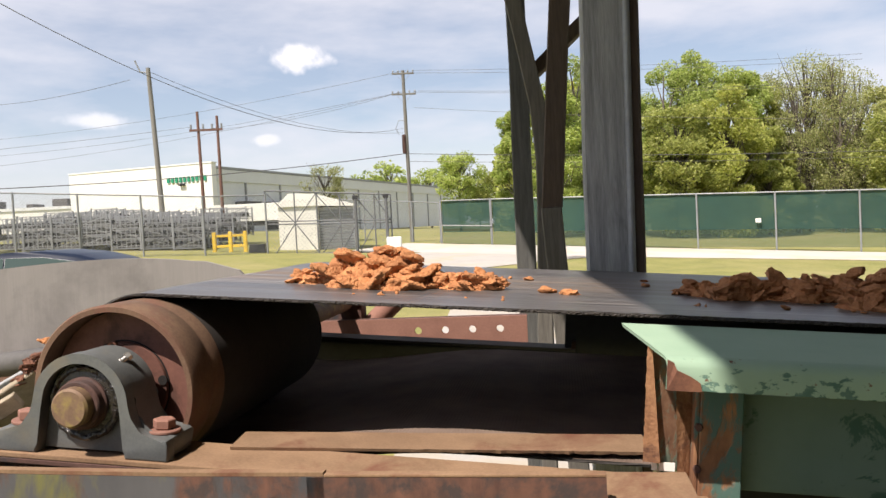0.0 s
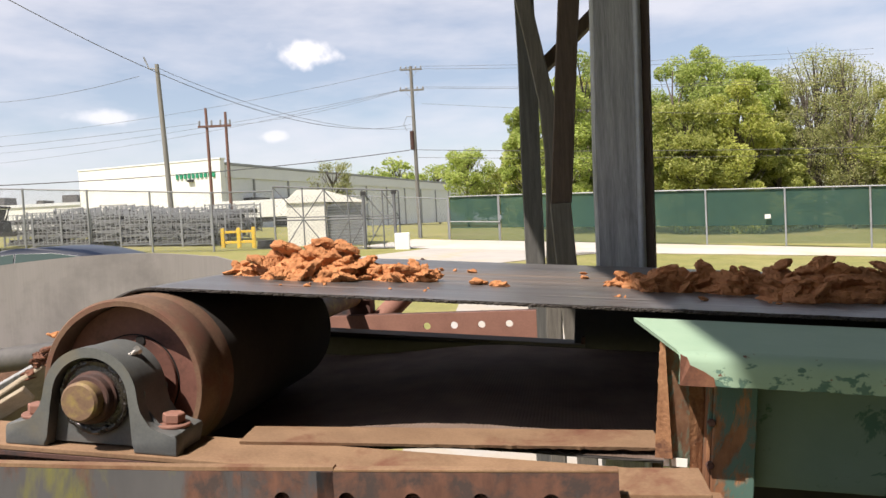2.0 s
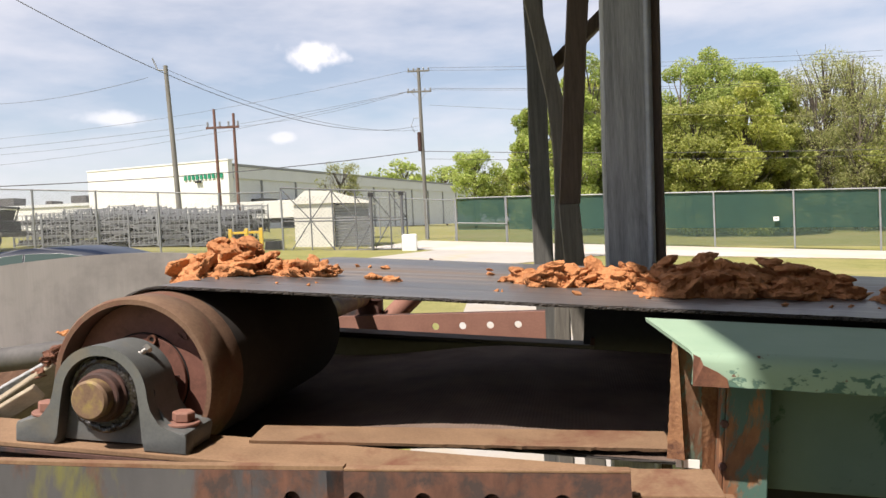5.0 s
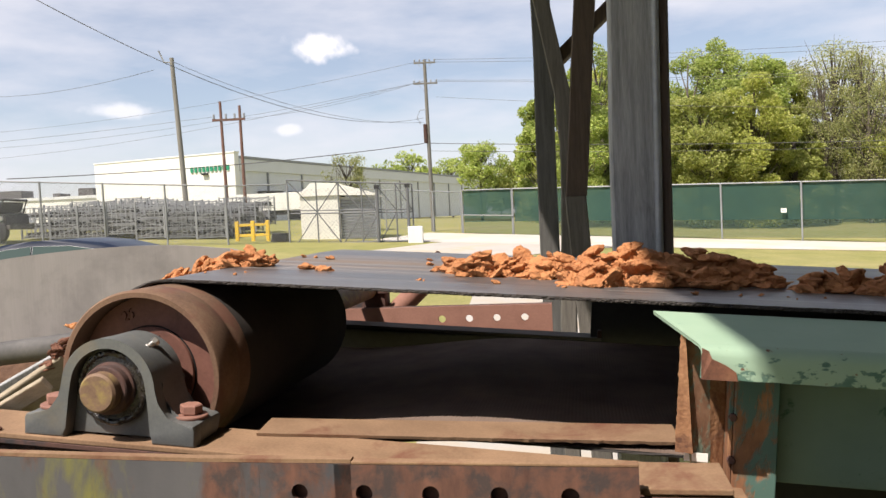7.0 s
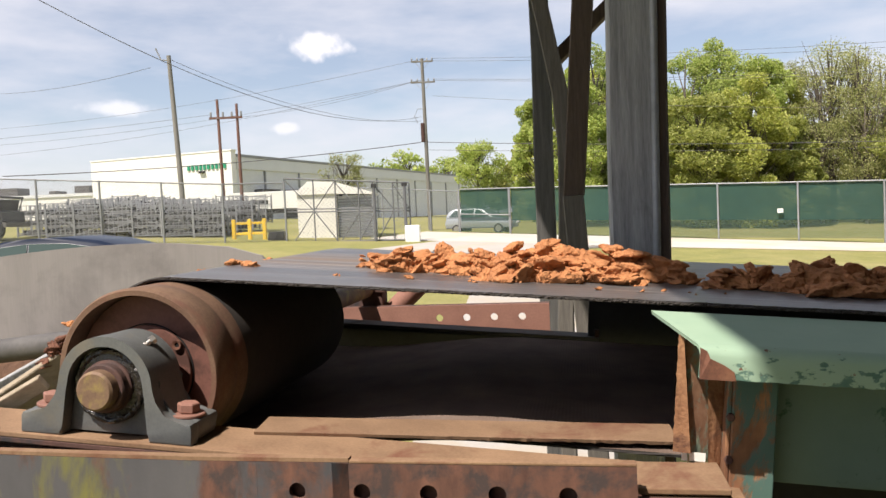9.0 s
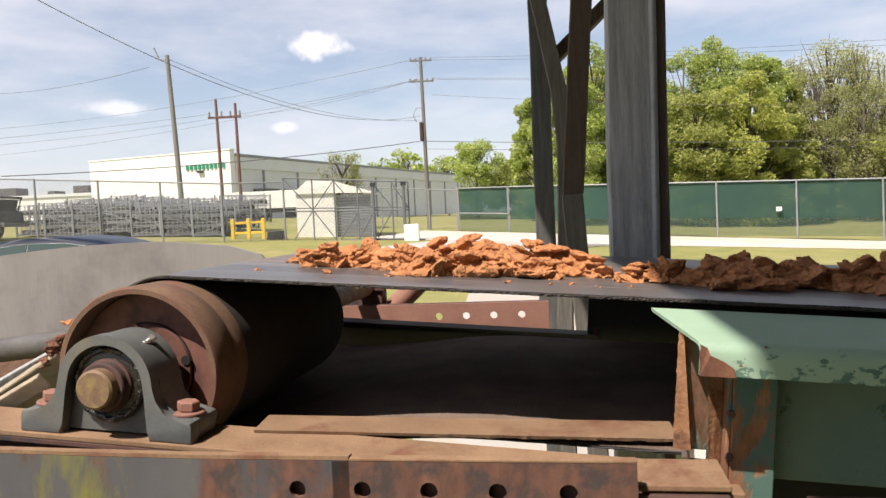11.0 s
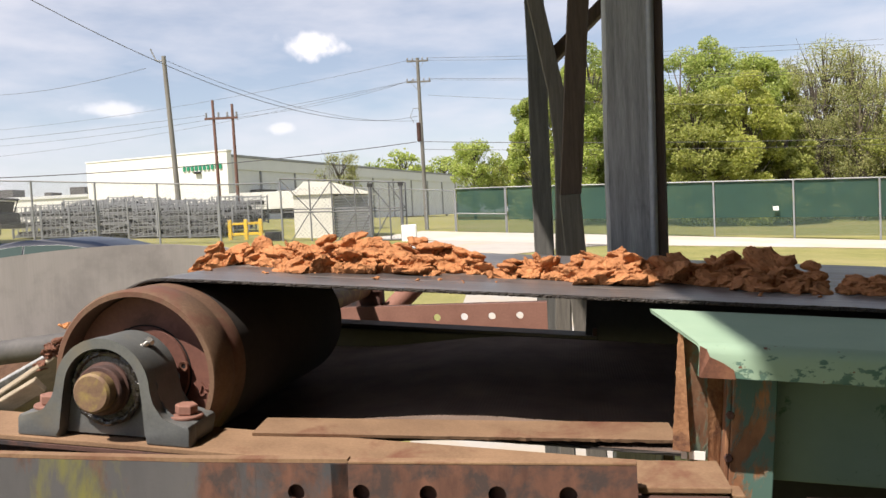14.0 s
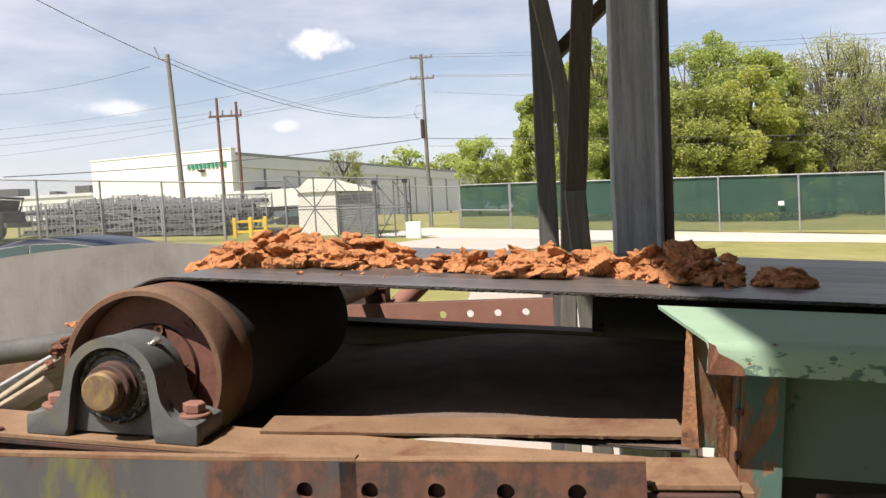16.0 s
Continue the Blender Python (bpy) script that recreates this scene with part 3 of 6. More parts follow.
sheet("gravel_bend", bend, GRAVEL, steps(1.5, 8.7, 30), steps(0, 1, 8), 0.016, "pale crushed-stone drive bending round the lawn", "drive")
sheet("gravel_path", lambda o, y: (0.20 * (y - 4.0) + 0.1 + o * (0.5 + 0.11 * (y - 3.0)), y), GRAVEL, steps(-1, 1, 6), steps(3.0, 21.0, 18), 0.008, "pale crushed-stone track leading to the conveyor", "drive")
sheet("road", lambda s, o: along_fence(s, o), ASPHALT, steps(-140, 140, 70), steps(10.5, 20, 4), 0.014, "grey asphalt highway behind the screened fence", "road")

# ---- conveyor: belt, pulley, bearing, frame ----
BELT_NEAR, BELT_FAR, BELT_R = 1.05, 1.90, 0.1295
PULLEY_R = 0.1213


def belt_loop(offset):
    """The belt's loop in x and z, offset inwards."""
    r = BELT_R - offset
    pts = [(x, -offset) for x in steps(3.4, 0.5, 200) + steps(0.498, AXIS_X, 520)]
    pts += [(AXIS_X - r * math.sin(a), AXIS_Z + r * math.cos(a)) for a in steps(0.03, math.pi - 0.03, 40)]
    lift = lambda x: 0.05 * (1 - math.cos(math.pi * min(1.0, max(0.0, (x - AXIS_X) / 0.5)))) / 2  # a snub roller lifts the return run
    pts += [(x, AXIS_Z - r + lift(x)) for x in steps(AXIS_X, 3.4, 160)]
    return pts


def build_belt():
    belt = thing("conveyor_belt", SLOPE, "worn black rubber conveyor belt with a frayed edge", "conveyor belt")
    outer, inner = belt_loop(0.0), belt_loop(0.0046)
    rnd = random.Random(4)
    fray = [0.0022 * noise.noise(Vector((i * 0.06, 0, 0))) + 0.0012 * noise.noise(Vector((i * 0.31, 0, 4))) + rnd.uniform(-0.0007, 0.0007) for i in range(len(outer))]
    for name, ring, flip, material, lab in (("belt_cover", outer, 1, BELT_TOP, "smooth worn rubber cover with dust and painted-in sheen streaks"), ("belt_backing", inner, -1, BELT_BACK, "ribbed dark fabric backing")):
        bm = bmesh.new()
        cols = []
        vs = [BELT_NEAR, BELT_NEAR + 0.004] + steps(BELT_NEAR + 0.03, BELT_FAR, 12)
        for i, (x, z) in enumerate(ring):
            row = []
            for j, v in enumerate(vs):
                wav = 0.0012 * noise.noise(Vector((x * 3.0, v * 7.0, 0))) if flip == 1 else 0
                row.append(bm.verts.new((x, v + (fray[i] if j == 0 else 0), z + wav + (fray[i] * 0.25 if j == 0 else 0))))
            cols.append(row)
        for a, b in zip(cols, cols[1:]):
            for j in range(len(vs) - 1):
                bm.faces.new((a[j], b[j], b[j + 1], a[j + 1]))
        part(name, bm, material, belt, lab, smooth=True)
    bm = bmesh.new()
    rows = []
    for i, ((x, z), (xi, zi)) in enumerate(zip(outer, inner)):
        row = []
        for k in range(4):
            f = k / 3
            out = 0.0 if k in (0, 3) else -0.0035 * max(0.0, noise.noise(Vector((i * 0.17, k * 2.0, 9)))) + rnd.uniform(-0.0012, 0.0006)
            row.append(bm.verts.new((x + (xi - x) * f, BELT_NEAR + fray[i] + out, z + (zi - z) * f + (rnd.uniform(-0.0004, 0.0004) if k else 0))))
        rows.append(row)
    for a, b in zip(rows, rows[1:]):
        for k in range(3):
            bm.faces.new((a[k], b[k], b[k + 1], a[k + 1]))
    part("frayed_edge", bm, BELT_EDGE, belt, "torn cord ends along the belt edge")


build_belt()


def build_pulley():
    p = thing("head_pulley", SLOPE @ pose(AXIS_X, 0, AXIS_Z), "rust-red steel head pulley turning under the belt", "pulley")
    R = PULLEY_R
    part("shell", lathe([(R - 0.003, 0.963), (R, 0.967), (R, 1.02), (R - 0.002, 1.024), (R - 0.002, 1.03), (R, 1.034), (R, 1.058), (R - 0.010, 1.058), (R - 0.010, 0.963)], 96), SHELL, p, "dusty rusted steel shell", True)
    # rest of the drum, coloured near black for the shade under the belt
    part("lagging", lathe([(R - 0.011, 1.0585), (R, 1.0585), (R, 1.53), (R - 0.012, 1.53), (0.03, 1.528), (0.03, 1.52), (R - 0.014, 1.52)], 72), DRUM_SHADE, p, "drum blackened for the belt's shade", True)
    part("end_disc", lathe([(0.028, 0.998), (0.066, 0.997), (R - 0.012, 0.999), (R - 0.012, 1.010), (0.028, 1.010)], 72), PULLEY_RED, p, "red-brown end disc", True)
    part("hub", lathe([(0.026, 0.9915), (0.0650, 0.9915), (0.0658, 0.9925), (0.0660, 0.999), (0.026, 0.999)], 64), PULLEY_RED, p, smooth=True)
    part("bushing", lathe([(0.0680, 0.9972), (0.0680, 0.9958), (0.0662, 0.9958), (0.0662, 0.9972)], 64), HOLE, p, smooth=True)
    part("shaft", lathe([(0.0005, 0.866), (0.0225, 0.866), (0.0255, 0.869), (0.0255, 2.12), (0.0005, 2.12)], 40, False), SHAFT, p, "worn keyed steel shaft", True)
    for ang, kind in ((13.5, 0), (271, 1), (105, 1)):
        a = radians(ang)
        m = pose(0.0615 * math.cos(a), 0, 0.0615 * math.sin(a))
        if kind == 0:
            part("screw_hole", disc(0.0068, 0.9895, 0.9918), HOLE, p, "empty dark screw hole", m=m)
        else:
            part("set_screw", lathe([(0.0035, 0.9875), (0.0068, 0.9865), (0.0068, 0.9918), (0.0035, 0.9918)], 20), RUST, p, smooth=True, m=m)
            part("screw_hole", disc(0.0036, 0.9888, 0.9908), HOLE, p, m=m)
    part("split_line", block(0.03, 0.0565, 0.9908, 0.992, -0.0006, 0.0006), HOLE, p, m=pose(0, 0, 0, 0, -205, 0))
    cu = bpy.data.curves.new("size_mark", "FONT")
    cu.body, cu.size, cu.extrude, cu.align_x = "25", 0.021, 0.0012, "CENTER"
    cu.materials.append(PULLEY_RED)
    mk = tagged(new("size_mark", cu), "raised cast numerals")
    mk.parent = p
    mk.matrix_basis = pose(0, 0, 0, 0, 115, 0) @ pose(0.083, 0.9965, 0, 90, 0, 0) @ pose(0, 0, 0, 0, 0, -90)
    return p


PULLEY = build_pulley()


def build_bearing(m):
    b = thing("pillow_block_bearing", m, "grey cast-iron pillow block bearing bolted to the rail", "bearing")
    base = -0.067
    # feet sweep up into the arch in one casting; the web inside the arch lies further back
    half = [(0.1215, base), (0.1215, base + 0.022), (0.1195, base + 0.0265), (0.115, base + 0.0285), (0.092, base + 0.0295), (0.083, base + 0.033), (0.0765, base + 0.041), (0.0715, base + 0.053), (0.0675, base + 0.066)]
    arc = [(0.0665 * math.cos(a), 0.0665 * math.sin(a)) for a in steps(0.10, math.pi - 0.10, 32)]
    inner = [(0.0535 * math.cos(a), 0.0535 * math.sin(a)) for a in steps(math.pi - 0.12, 0.12, 32)]
    mirror = [(-x, z) for x, z in half[::-1]]
    front = half + arc + mirror + [(-0.0625, base), (-0.0605, base + 0.012), (-0.056, -0.012)] + inner + [(0.056, -0.012), (0.0605, base + 0.012), (0.0625, base)]
    part("arch", prism(front, 0.889, 0.9105, 0.003), CAST_GREY, b, "grey arched rib and feet", smooth=True)
    back = [(x, z + 0.0006) for x, z in half[1:]] + [(x * 0.985, z * 0.985) for x, z in arc] + [(-x, z + 0.0006) for x, z in half[:0:-1]]
    back += [(-0.118, base + 0.001), (-0.063, base + 0.001), (-0.0615, base + 0.0065), (0.0615, base + 0.0065), (0.063, base + 0.001), (0.118, base + 0.001)]
    part("housing", prism(back, 0.9075, 0.964, 0.003), CAST_GREY, b, smooth=True)
    for s in (-1, 1):
        bolt = part("bolt", lathe([(0.0005, 0), (0.0125, 0), (0.0145, 0.002), (0.0145, 0.0115), (0.013, 0.013), (0.0005, 0.013)], 6, False), RUST_SMOOTH, b, "rusty hex bolt head", m=pose(s * 0.0985, 0.925, base + 0.0335, 90, 0, 0) @ pose(0, 0, 0, 0, 17, 0))
        wash = part("washer", disc(0.0215, 0, 0.0045, 0.0012, 32), RUST_SMOOTH, bolt, smooth=True)
        wash.matrix_basis = pose(0, -0.0045, 0)
    part("seal", lathe([(0.030, 0.899), (0.045, 0.901), (0.0475, 0.908), (0.030, 0.908)], 48), GREASE, b, "grease-blackened seal ring", True)
    rnd = random.Random(9)
    gr = bmesh.new()
    ring = []
    for k in range(240):
        a = 2 * math.pi * k / 240
        row = []
        for j in range(10):
            q = 2 * math.pi * j / 10
            r = 0.0040 * (1 + 0.45 * noise.noise(Vector((k * 0.09, j * 0.9, 3))) + 0.3 * noise.noise(Vector((k * 0.43, j * 1.6, 8)))) + rnd.uniform(0, 0.0006)
            row.append(gr.verts.new(((0.0455 + r * math.cos(q)) * math.cos(a), 0.9015 + r * math.sin(q), (0.0455 + r * math.cos(q)) * math.sin(a))))
        ring.append(row)
    for k in range(240):
        for j in range(10):
            gr.faces.new((ring[k][j], ring[(k + 1) % 240][j], ring[(k + 1) % 240][(j + 1) % 10], ring[k][(j + 1) % 10]))
    part("grease", gr, GREASE, b, "ring of old black grease", True)
    part("locking_collar", lathe([(0.0258, 0.882), (0.0300, 0.882), (0.0318, 0.884), (0.0318, 0.894), (0.0345, 0.896), (0.0345, 0.908), (0.0258, 0.908)], 40), RUST_DARK, b, smooth=True)
    part("grease_nipple", join(disc(0.0062, 0, 0.007, 0.001, 6), disc(0.0036, -0.006, 0.001, 0.0006, 14), disc(0.0052, -0.0125, -0.006, 0.002, 14)), STEEL, b, "bright steel grease nipple", m=pose(0.040, 0.93, 0.056, 0, 0, 0) @ pose(0, 0, 0, 45, 40, 0))
    return b


build_bearing(SLOPE @ pose(AXIS_X, 0, AXIS_Z))


def build_rail(x0, x1, v0, v1, web, label, top=None, side=None):
    rail = thing("conveyor_side_rail", SLOPE, label, "steel channel", "conveyor rails")
    part("top_flange", block(x0, x1, v0, v1, -0.2045, -0.197, 0.0015), top or RUST_DUSTY, rail, "paler top face")
    # lip in the darker colour, for the shade of the undercut edge
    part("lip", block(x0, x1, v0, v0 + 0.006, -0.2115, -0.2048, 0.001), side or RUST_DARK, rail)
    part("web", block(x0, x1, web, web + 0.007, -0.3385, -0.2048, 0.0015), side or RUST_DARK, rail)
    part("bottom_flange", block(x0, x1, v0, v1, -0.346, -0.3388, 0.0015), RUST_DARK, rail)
    return rail


RAIL = build_rail(-1.15, 0.19, 0.886, 0.985, 0.90, "rust-brown steel channel carrying the pulley bearing")
for x in (-0.765, -0.9):
    part("rivet", disc(0.006, -0.002, 0.003, 0.0015, 16), RUST, RAIL, smooth=True, m=pose(x, 0.893, -0.1955, 90, 0, 0))
# twin of the near rail; the shade under the belt is in its darker colours
FAR_RAIL = build_rail(-0.70, 0.055, 1.915, 1.985, 1.978, "steel channel behind the belt, blackened for its shade", WALL_DARK, BLACK)
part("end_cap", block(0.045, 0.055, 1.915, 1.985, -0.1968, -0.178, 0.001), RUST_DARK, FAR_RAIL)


def build_beams():
    lab = "rusty steel angle with a row of punched bolt holes"
    b = thing("slotted_beam", LEVEL @ pose(0, 0, -0.008), lab, "steel beam", "take-up beams")
    part("plate", plate_with_holes(-0.262, 0.053, -0.42, -0.266, 0.816, 0.824, [(-0.324 + 0.0762 * k, -0.299) for k in range(1, 5)], 0.0098), BEAM_WORN, b, "rust-brown bare end of the web")
    part("plate_edge", block(-0.2615, 0.053, 0.8155, 0.829, -0.266, -0.2625, 0.001), RUST_DUSTY, b)
    outline = [(-1.3, -0.258), (-0.72, -0.2605), (-0.6, -0.263), (-0.45, -0.2655), (-0.372, -0.2655), (-0.372, -0.42), (-1.3, -0.42)]
    part("painted_web", prism(outline, 0.816, 0.824), BEAM_WORN, b, "grey-painted web with rust and yellow stains")
    part("web_end", plate_with_holes(-0.3718, -0.2622, -0.42, -0.2655, 0.816, 0.824, [(-0.324, -0.299)], 0.0098), BEAM_WORN, b, "painted web with a punched hole")
    top = [(-1.3, -0.2575), (-0.72, -0.26), (-0.6, -0.2625), (-0.45, -0.265), (-0.262, -0.265), (-0.262, -0.2605), (-0.45, -0.2605), (-0.6, -0.258), (-0.72, -0.2555), (-1.3, -0.253)]
    part("top_flange", prism(top, 0.8165, 0.829), RUST_DUSTY, b, "worn bright top edge")
    # added dark sheet that keeps the punched holes in shade
    part("inner_web", block(-1.3, 0.05, 0.830, 0.834, -0.42, -0.2665), RUST_DARK, b)
    # the same beam on the other side of the belt
    f = thing("slotted_beam", LEVEL, "rusty steel beam with a row of punched holes behind the belt", "steel beam", "take-up beams")
    part("plate", plate_with_holes(-0.70, -0.085, -0.44, -0.252, 2.08, 2.088, [(-0.388 + 0.0763 * k, -0.2865 + 0.0005 * k) for k in range(4)], 0.0102), RUST_SMOOTH, f)
    part("top_flange", block(-0.70, -0.085, 2.0885, 2.12, -0.2575, -0.252, 0.001), RUST_DARK, f)
    return b


build_beams()


def build_guard():
    """A loose plate lying askew on the rail, its far end over the return run."""
    g = thing("guard_plate", SLOPE @ pose(0, 0, -0.1925), "dusty brown steel guard plate with a torn edge", "metal plate")
    rnd = random.Random(3)
    bm = bmesh.new()
    rows = []
    for i in range(81):
        f = i / 80
        z = 0.0
        torn = 0.0 if f < 0.4 else rnd.uniform(-0.0016, 0.001)
        v0, v1 = 0.957 + 0.110 * f + torn, 1.031 + 0.122 * f
        x0, x1 = -0.424 + 0.566 * f, -0.433 + 0.570 * f
        lip = -0.004 if f < 0.4 else -0.0042 + rnd.uniform(-0.001, 0.0006)
        rows.append([bm.verts.new(p) for p in ((x0, v0, z), (x1, v1, z), (x1, v1, z - 0.004), (x0, v0 + 0.001, z + lip))])
    for a, b in zip(rows, rows[1:]):
        for k in range(4):
            bm.faces.new((a[k], b[k], b[(k + 1) % 4], a[(k + 1) % 4]))
    bm.faces.new(rows[0])
    bm.faces.new(rows[-1][::-1])
    part("plate", bm, RUST_DUSTY, g)


build_guard()


def build_far_trough():
    g = thing("cross_tube", LEVEL, "rusty round cross tube behind the belt", "steel tube")
    part("tube", tube([(-0.60, 2.17, -0.33), (-0.525, 2.17, -0.26), (-0.41, 2.17, -0.155)], 0.030, 20), RUST_SMOOTH, g, "rust-red tube", smooth=True)
    part("collar", tube([(-0.425, 2.17, -0.165), (-0.385, 2.17, -0.128)], 0.038, 20), RUST_DARK, g, smooth=True)
    h = thing("drive_bracket", LEVEL, "dark rusted bracket box beside the far pulley end", "bracket")
    part("box", block(-0.675, -0.560, 2.13, 2.19, -0.40, -0.13, 0.008), RUST_DARK, h, smooth=True)
    part("rim", block(-0.685, -0.550, 2.122, 2.1295, -0.215, -0.205, 0.002), RUST_DARK, h)
    part("end_plate", block(-0.72, -0.676, 2.10, 2.129, -0.40, -0.13, 0.004), BLACK, h)


build_far_trough()


def build_green_frame():
    g = thing("green_conveyor_frame", SLOPE, "green-painted steel conveyor frame, flaking to rust", "conveyor frame")
    # angle iron under the belt: sloping top leg, rounded bend and upright lip, the end cut on a slant
    rnd = random.Random(5)
    cut = lambda v: 0.093 + (1.03 - v) * 0.20
    for name, prof, mat, lab in (
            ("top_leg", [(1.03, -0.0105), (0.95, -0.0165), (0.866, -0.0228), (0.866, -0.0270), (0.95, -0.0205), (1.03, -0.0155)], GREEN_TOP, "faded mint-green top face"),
            ("lip", [(0.8655, -0.0228), (0.8575, -0.0242), (0.8525, -0.0280), (0.8500, -0.0340), (0.8490, -0.0450), (0.8490, -0.0580), (0.8530, -0.0580), (0.8545, -0.0350), (0.8580, -0.0290), (0.8655, -0.0272)], GREEN_LIP, "mint-green lip, flaking darker along its lower edge")):
        bm = bmesh.new()
        rows = []
        for i in range(91):
            f = (i / 90) ** 1.8
            row = []
            for k, (v, z) in enumerate(prof):
                start = cut(v) + (0.0022 * noise.noise(Vector((v * 160, z * 160, 0))) if i == 0 else 0)
                low = z < -0.057
                row.append(bm.verts.new((start + f * (2.6 - start), v + 0.0007 * noise.noise(Vector((f * 90, z * 40, 2))), z + (0.0012 * noise.noise(Vector((f * 300, 5, 0))) if low else 0))))
            rows.append(row)
        for a, b in zip(rows, rows[1:]):
            for k in range(len(prof)):
                bm.faces.new((a[k], b[k], b[(k + 1) % len(prof)], a[(k + 1) % len(prof)]))
        bm.faces.new(rows[0])
        bm.faces.new(rows[-1][::-1])
        part(name, bm, mat, g, lab, smooth=True)
    # bare rusted corner where the paint has come away, a thin scale over the lip's end
    bm = bmesh.new()
    ring = [(cut(0.849) - 0.001, -0.0255), (cut(0.849) + 0.006, -0.0285), (cut(0.849) + 0.009, -0.036), (cut(0.849) + 0.024, -0.0425), (cut(0.849) + 0.034, -0.049), (cut(0.849) + 0.036, -0.0585), (cut(0.849) - 0.001, -0.0585)]
    near, back = [bm.verts.new((x, 0.8468 + (0.0035 if z > -0.03 else 0.0), z)) for x, z in ring], [bm.verts.new((x, 0.8515 + (0.0035 if z > -0.03 else 0.0), z)) for x, z in ring]
    bm.faces.new(near)
    bm.faces.new(back[::-1])
    for k in range(len(ring)):
        bm.faces.new((near[k], back[k], back[(k + 1) % len(ring)], near[(k + 1) % len(ring)]))
    part("bare_corner", bm, RUST, g, "bare red-brown rusted corner")
    for x0 in (0.177, 0.86, 1.6):
        # uprights' green is set deep, with some of the overhang's shade in it
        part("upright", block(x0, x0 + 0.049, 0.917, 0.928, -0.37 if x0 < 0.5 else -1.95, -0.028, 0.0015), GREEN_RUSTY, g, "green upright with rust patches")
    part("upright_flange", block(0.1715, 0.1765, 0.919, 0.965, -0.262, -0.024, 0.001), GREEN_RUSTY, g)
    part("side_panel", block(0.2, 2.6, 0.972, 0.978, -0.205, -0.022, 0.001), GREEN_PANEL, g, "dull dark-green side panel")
    # far side of the green frame, painted black in place of its shade
    part("far_panel", block(0.028, 2.6, 1.93, 1.936, -0.34, -0.012, 0.001), BLACK, g, "far side panel blackened for its shade")
    part("bottom_angle", block(0.26, 2.6, 0.985, 1.03, -0.34, -0.332, 0.001), RUST_DARK, g)
    # added black sheet that stands for the shade inside the frame
    part("inner_panel", block(0.2, 2.6, 1.10, 1.106, -0.33, -0.206, 0.001), BLACK, g, "black sheet for the shaded interior")
    # torn end plate: sunlit strip built as a brighter outer flange, web angled back to stay dim
    def torn_sheet(name, a, b, z0, z1, material, lab, thick=0.003, ragged=0.0016, seed=0):
        bm = bmesh.new()
        rows = []
        cols = steps(0.0, 1.0, 8)
        for i, z in enumerate(steps(z0, z1, 34)):
            f = i / 34
            j = ragged * (noise.noise(Vector((i * 0.8, seed, 0))) + 0.6 * noise.noise(Vector((i * 2.3, seed, 5))))
            pa, pb = (a[0] + (a[2] - a[0]) * f + j, a[1]), (b[0] + (b[2] - b[0]) * f + 0.3 * j, b[1])
            line = []
            for q in cols:
                w = 0.0010 * noise.noise(Vector((q * 3, f * 5, seed + 2)))
                line.append((pa[0] + (pb[0] - pa[0]) * q, pa[1] + (pb[1] - pa[1]) * q + w, z))
            rows.append([bm.verts.new(p) for p in line] + [bm.verts.new((p[0] + thick * 0.4, p[1] + thick, p[2])) for p in line[::-1]])
        n_ring = len(rows[0])
        for p, q in zip(rows, rows[1:]):
            for k in range(n_ring):
                bm.faces.new((p[k], q[k], q[(k + 1) % n_ring], p[(k + 1) % n_ring]))
        bm.faces.new(rows[0])
        bm.faces.new(rows[-1][::-1])
        part(name, bm, material, g, lab, smooth=True)
    torn_sheet("end_flange", (0.1145, 0.922, 0.1135), (0.1195, 0.919, 0.1335), -0.020, -0.162, RUST_ORANGE, "rust-eaten flange edge, brighter for the sunlit strip", 0.004, 0.0012, 1)
    torn_sheet("end_plate", (0.1185, 0.925, 0.1315), (0.168, 0.960, 0.169), -0.022, -0.178, RUSTY_GREEN, "rust-eaten green end plate", 0.003, 0.0006, 2)
    torn_sheet("gusset", (0.149, 0.926, 0.156), (0.1705, 0.941, 0.1712), -0.060, -0.2, RUST_ORANGE, "flaking rusted gusset", 0.003, 0.0018, 3)
    for z in (-0.115, -0.165):
        part("bolt", disc(0.005, -0.003, 0.003, 0.001, 6), RUST_DARK, g, m=pose(0.1755, 0.9165, z))
    t = part("paper_tag", block(0.125, 0.152, 0.928, 0.930, -0.1735, -0.1635), WHITE_WALL, g, "torn white plastic tag")
    lower = thing("lower_bracket", LEVEL, "dark rusted bracket under the conveyor frame", "bracket")
    part("arm", block(0.052, 0.15, 0.835, 0.845, -0.40, -0.315, 0.002), RUST_DARK, lower)
    part("ledge", block(0.055, 0.152, 0.84, 0.93, -0.312, -0.305, 0.0015), RUST_DUSTY, lower)
    part("slide_pad", block(0.24, 0.6, 0.84, 0.9, -0.40, -0.335, 0.003), RUST_DARK, lower)


build_green_frame()

# ---- left of the pulley: sheet, hose, planks, spoil ----


